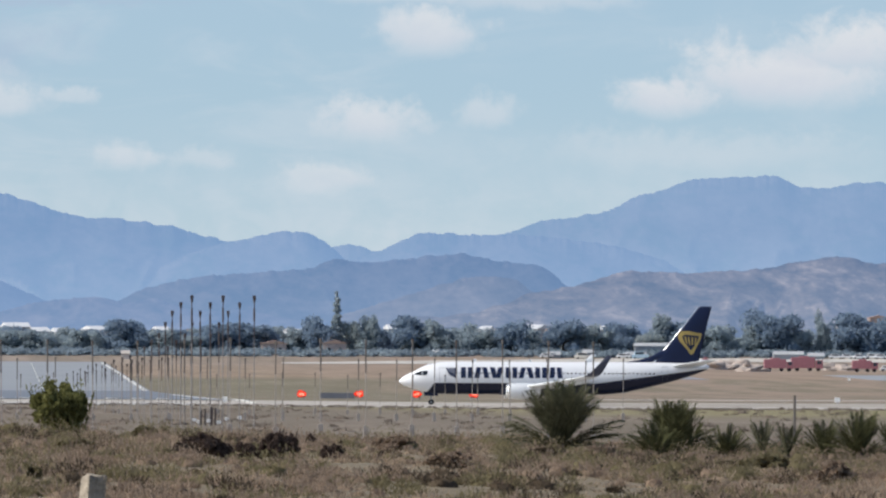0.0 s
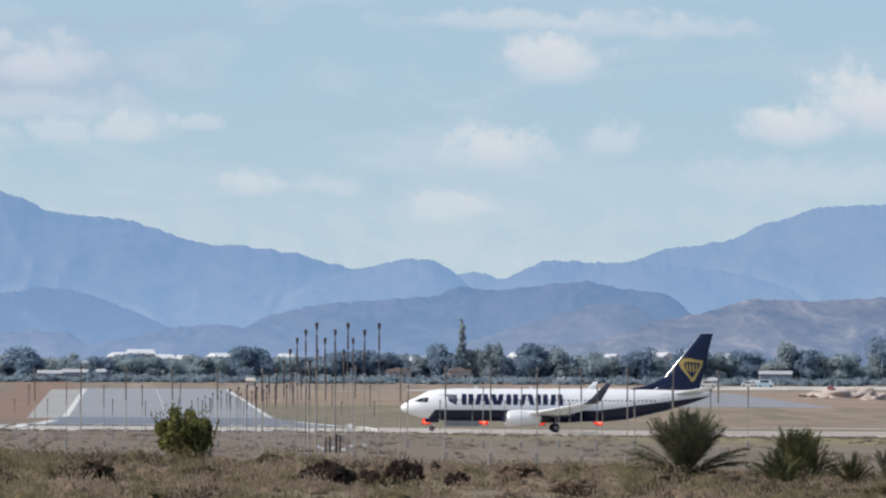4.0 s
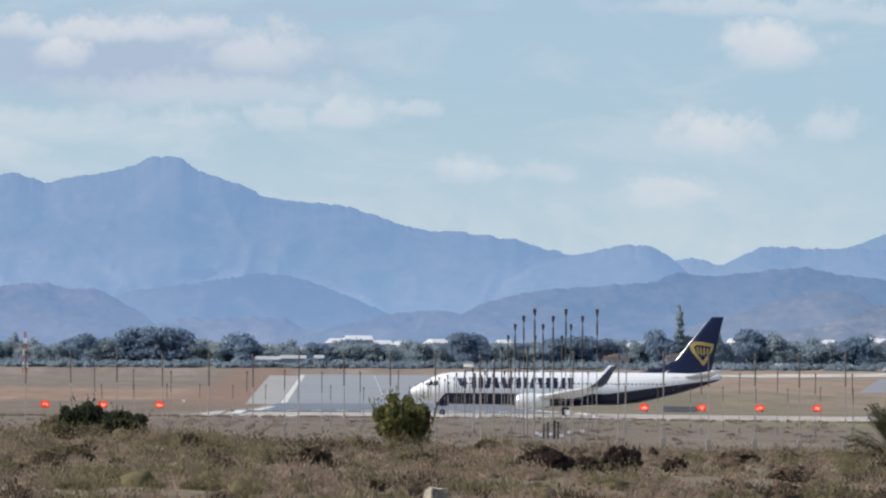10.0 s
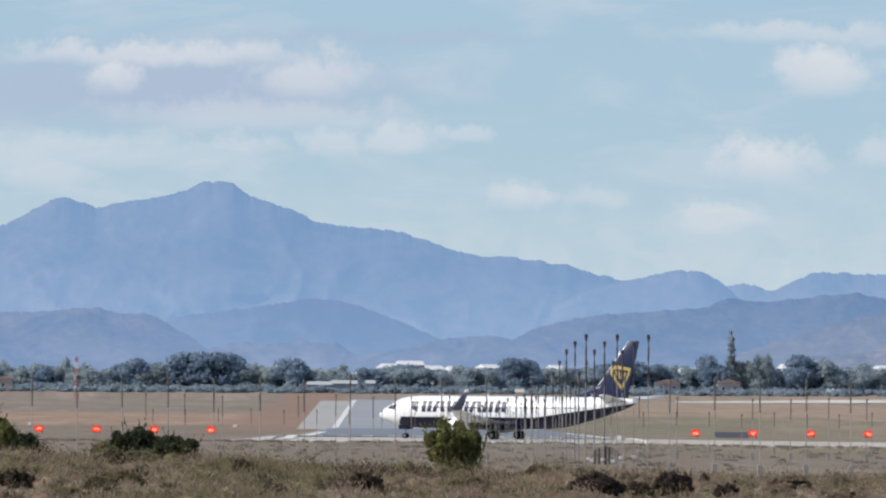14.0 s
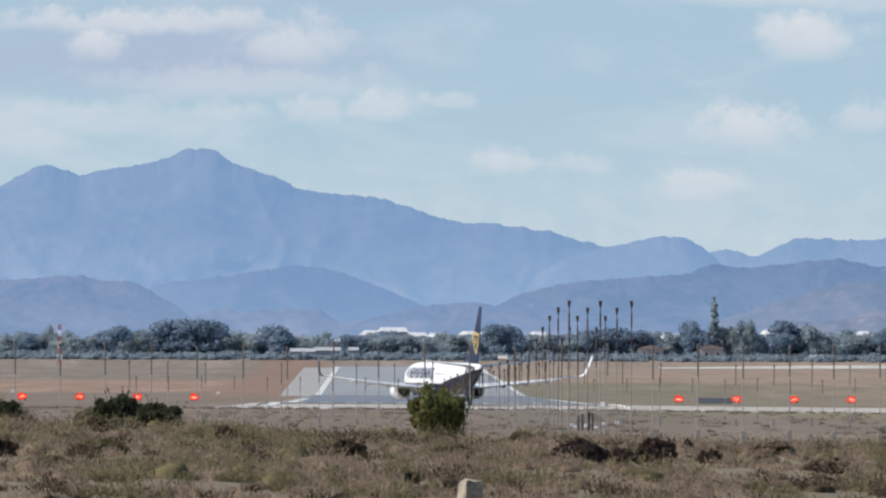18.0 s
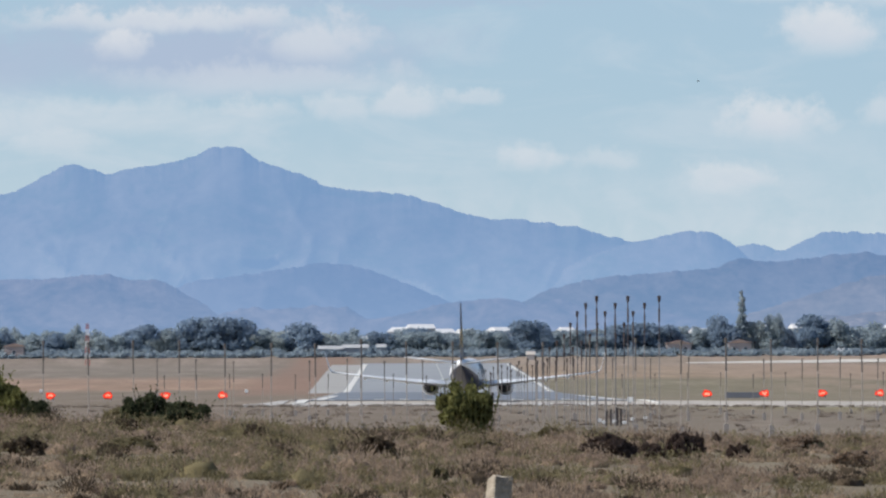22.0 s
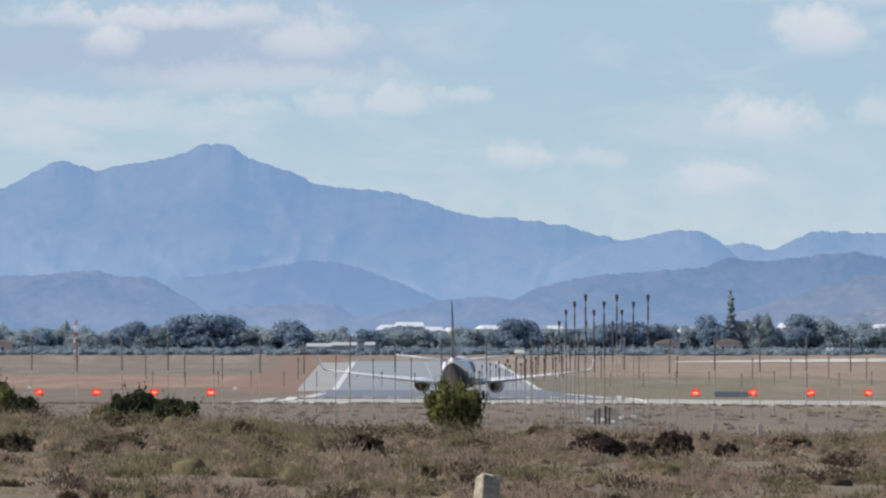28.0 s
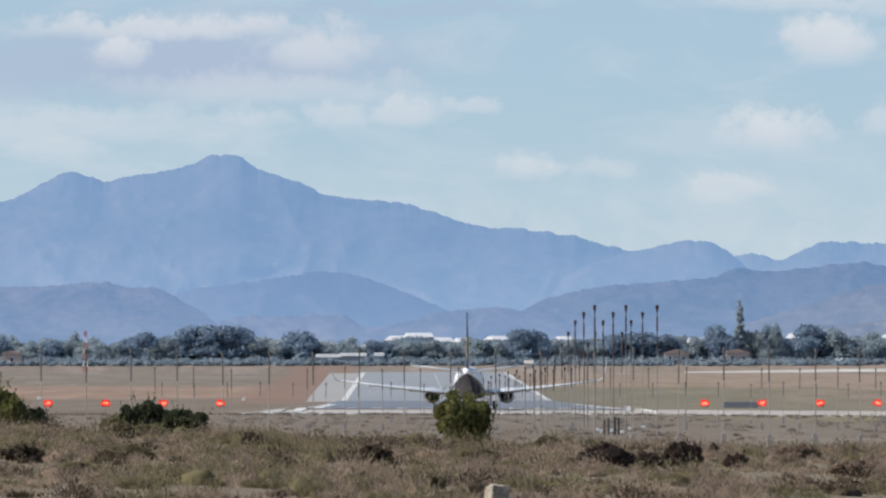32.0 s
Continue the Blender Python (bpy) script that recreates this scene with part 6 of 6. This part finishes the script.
def grass(name, label, count, blades, length, width, material, seed, patch, bias):
    """Thin low grass between the shrublets."""
    rs = np.random.RandomState(seed)
    x, y, z = scatter(count, rs, patch, bias)
    c = len(x)
    size = length * (0.45 + 0.8 * rs.rand(c))
    own = np.repeat(np.arange(c), blades)
    k = len(own)
    an, tilt = rs.rand(k) * 6.283, 0.3 + 1.1 * rs.rand(k)
    L = size[own] * (0.5 + 0.7 * rs.rand(k))
    r0, a0 = size[own] * 1.1 * rs.rand(k) ** 0.6, rs.rand(k) * 6.283
    base = np.stack((x[own] + np.cos(a0) * r0, y[own] + np.sin(a0) * r0, z[own] - 0.01), 1)
    tip = base + np.stack((np.cos(an) * np.sin(tilt), np.sin(an) * np.sin(tilt), np.cos(tilt)), 1) * L[:, None]
    blade_mesh(name, label, "grass", material, base, tip, width * (0.6 + 0.8 * rs.rand(k)), rs)


grass("dry_grass", "dry straw-coloured grass over the scrubland", 4200, 20, 0.07, 0.006, M_STRAW, 1, 3.3, 0.4)
cushions("olive_scrub", "low olive-green cushions of scrub in patches", 1300, 190, 0.34, M_OLIVE, 2, 11.7, 0.0, 0.055, 0.0075, 0.66)
cushions("brown_scrub", "low brown twiggy cushions of scrub", 1800, 165, 0.29, M_BROWN, 3, 27.1, 0.15, 0.055, 0.0072, 0.62)
cushions("straw_scrub", "pale dry cushions of scrub", 800, 130, 0.23, M_STRAW, 4, 41.3, 0.05, 0.05, 0.007, 0.48)
cushions("dark_scrub", "scattered dark brown cushions of scrub", 640, 190, 0.29, M_DARKSCRUB, 5, 57.9, 0.05, 0.055, 0.008, 0.58)
cushions("field_scrub", "low brown bushes over the field by the runway", 420, 60, 0.7, M_FIELDSCRUB, 6, 71.3, 0.15, 0.12, 0.02, 0.22, 300, 1190)
cushions("verge_scrub", "low dry tufts along the edge of the pavement", 900, 40, 0.55, M_FIELDSCRUB, 8, 91.7, 0.5, 0.16, 0.03, 0.30, 1186, 1216)
cushions("sparse_field_scrub", "low dull bushes over the field by the runway", 90, 60, 0.7, M_FIELDSCRUB, 7, 83.9, 0.0, 0.12, 0.02, 0.24, 290, 1190)

# ---- the car on the lane and the bird ----


def build_van():
    t = thing("passing_car", Matrix.Identity(4), "long blue-grey van passing on the lane", "car")
    paint = surface("silver_car_paint", (0.62, 0.64, 0.66), 0.25, 0.05, 1.0, 8.0, metal=0.3, spec=0.6)
    # the sky mirrored in the windows is put into this blue-grey
    glass = surface("sky_reflecting_car_glass", (0.17, 0.22, 0.275), 0.12, 0.08, 1.0, 6.0, spec=0.8)
    # outline along x: the car heads to -x
    low = [(-2.8, 0.35), (-2.85, 0.62), (-2.7, 0.85), (-2.08, 1.02), (2.42, 1.10), (2.58, 0.9), (2.58, 0.4)]
    bm = bmesh.new()
    loft(bm, [[Vector((x * k, y, z)) for x, z in low] for y, k in ((-0.9, 0.985), (-0.8, 1), (0.8, 1), (0.9, 0.985))])
    part("body", bm, paint, t)
    cab = [(-2.08, 1.02), (-1.42, 1.66), (-1.2, 1.77), (2.28, 1.76), (2.38, 1.70), (2.46, 1.08)]
    bm = bmesh.new()
    loft(bm, [[Vector((x, y * (1 if z < 1.2 else 0.96), z)) for x, z in cab] for y in (-0.86, 0.86)])
    part("cabin_glass", bm, glass, t, "windows with the sky's reflection in their blue-grey colour")
    bm = bmesh.new()
    box(bm, -1.35, 2.36, -0.80, 0.80, 1.76, 1.795, 0.012)
    part("roof", bm, paint, t)
    for y in (-0.68, 0.68):
        bm = bmesh.new()
        tube(bm, (-1.0, y, 1.82), (2.3, y, 1.81), 0.03, 0.03, 6)
        for x in (-0.95, 0.0, 1.1, 2.2):
            tube(bm, (x, y, 1.76), (x, y, 1.82), 0.018, 0.018, 6)
        part("roof_rail", bm, M_POLETOP, t, "dark roof rail")
        # front pillars are thick and pale to stand for the windscreen's reflection
        for x0, x1 in ((-2.08, -1.36), (2.42, 2.34)):
            bm = bmesh.new()
            tube(bm, (x0, y * 1.27, 1.04), (x1, y * 1.2, 1.72), 0.10 if x0 < 0 else 0.05, 0.08 if x0 < 0 else 0.04, 6)
            part("pillar", bm, paint if x0 < 0 else M_POLETOP, t)
        bm = bmesh.new()
        tube(bm, (-1.15, y * 1.27, 1.06), (-1.15, y * 1.24, 1.76), 0.05, 0.05, 6)
        part("pillar", bm, M_POLETOP, t)
    for x in (-1.7, 1.6):
        for y in (-0.78, 0.78):
            wheel(t, x, y, 0.33, 0.2)
    return t


def build_bird():
    t = thing("bird", Matrix.Identity(4), "small dark bird flying across the sky", "bird")
    m = surface("dark_feathers", (0.06, 0.055, 0.05), 0.8, 0.2, 8.0, 40.0)
    bm = bmesh.new()
    ball(bm, (0, 0, 0), 0.05, 0.018, 0.018, 2)
    part("body", bm, m, t)
    for s in (-1, 1):
        bm = bmesh.new()
        loft(bm, [[Vector((x, s * y, z + dz)) for x, dz in ((-0.02 + sh, 0), (0.0 + sh, 0.004), (0.02 + sh, 0), (0.0 + sh, -0.002))] for y, z, sh in ((0.01, 0.006, 0), (0.05, 0.03, -0.003), (0.1, 0.016, 0.02))])
        part("wing", bm, m, t)
    bm = bmesh.new()
    loft(bm, [[Vector((0.035, y, 0.0)) for y in (-0.006, 0.0, 0.006)], [Vector((0.08, y, 0.002)) for y in (-0.014, 0.0, 0.014)]], closed=False, caps=False)
    part("tail", bm, m, t)
    return t


CAR, BIRD = build_van(), build_bird()


def motions():
    # the airliner taxis along, turns right onto the runway and rolls slowly ahead: seconds, x, y of the main wheels, heading
    rows = [(0, 69.61, 1286.0, 0.0), (0.5, 67.75, 1286.0, 0.0), (1, 65.86, 1286.0, 0.0), (1.5, 64.01, 1286.0, 0.0), (2, 61.88, 1286.0, 0.0), (2.5, 59.89, 1286.0, 0.0),
            (5.5, 47.46, 1286.0, 0.0), (6, 45.19, 1286.0, 0.0), (6.5, 42.96, 1286.0, 0.0), (7, 40.70, 1286.0, 0.0), (7.5, 38.51, 1286.0, 0.0), (8, 36.29, 1286.0, 0.0),
            (8.5, 34.05, 1286.0, 0.0), (9, 31.78, 1286.0, 0.0), (9.5, 29.65, 1286.0, 0.0), (10, 27.66, 1286.0, 1.0), (10.5, 25.57, 1286.1, 4.5), (11, 23.59, 1286.2, 8.0),
            (11.5, 21.69, 1286.6, 12.8), (12, 19.88, 1286.9, 17.5), (12.5, 18.43, 1287.5, 22.0), (13, 16.83, 1288.1, 26.5), (13.5, 15.29, 1288.9, 30.5), (14, 13.84, 1289.7, 34.5),
            (14.5, 12.62, 1290.7, 39.5), (16.5, 9.3, 1295.0, 61.6), (17, 8.75, 1296.2, 67.4), (17.5, 8.4, 1297.4, 72.6), (18, 8.15, 1298.6, 77.0), (18.5, 7.92, 1299.6, 79.5),
            (19, 7.65, 1300.5, 82.2), (19.5, 7.58, 1301.5, 85.8), (20, 7.48, 1302.5, 88.0), (20.5, 7.42, 1303.2, 89.4), (21, 7.41, 1304.0, 90.8), (22, 7.41, 1305.5, 92.6),
            (23, 7.50, 1306.7, 93.2), (24, 7.66, 1307.8, 93.9), (25, 7.91, 1309.0, 93.7), (28, 7.74, 1312.4, 92.5), (29, 7.81, 1313.6, 92.0), (30, 7.85, 1314.7, 91.7),
            (31, 7.82, 1315.9, 91.3), (32, 8.03, 1317.0, 91.0)]
    walk(AIRLINER, [(t, pose(x, y, height(x, y) + 0.08, 0, 0, 180 - h)) for t, x, y, h in rows])
    # the wheels roll with the way gone
    ts, way = [r[0] for r in rows], [0.0]
    for p, q in zip(rows, rows[1:]):
        way.append(way[-1] + math.hypot(q[1] - p[1], q[2] - p[2]))
    for w in WHEELS:
        at, r = w.location.copy(), w.location.z
        walk(w, [(i * 0.1, Matrix.Translation(at) @ Matrix.Rotation(float(np.interp(i * 0.1, ts, way)) / r, 4, "Y")) for i in range(321)])
    walk(CAR, [(t, pose(x, 250, height(x, 250) - 0.03)) for t, x in ((i * 0.5, 10.71 + 0.92 + (28.8 - i * 0.5) * 5.72) for i in range(65))])
    walk(BIRD, [(t, pose(x, 420, z)) for t, x, z in ((0, 5.11 + 23 * 6.9, 11.87 + 3), (21, 5.11 + 2 * 6.9, 11.97), (23, 5.11, 11.87), (23.8, -0.3, 11.73), (27, -0.3 - 3.2 * 6.9, 11.97), (32, -0.3 - 8.2 * 6.9, 12.43))])


motions()
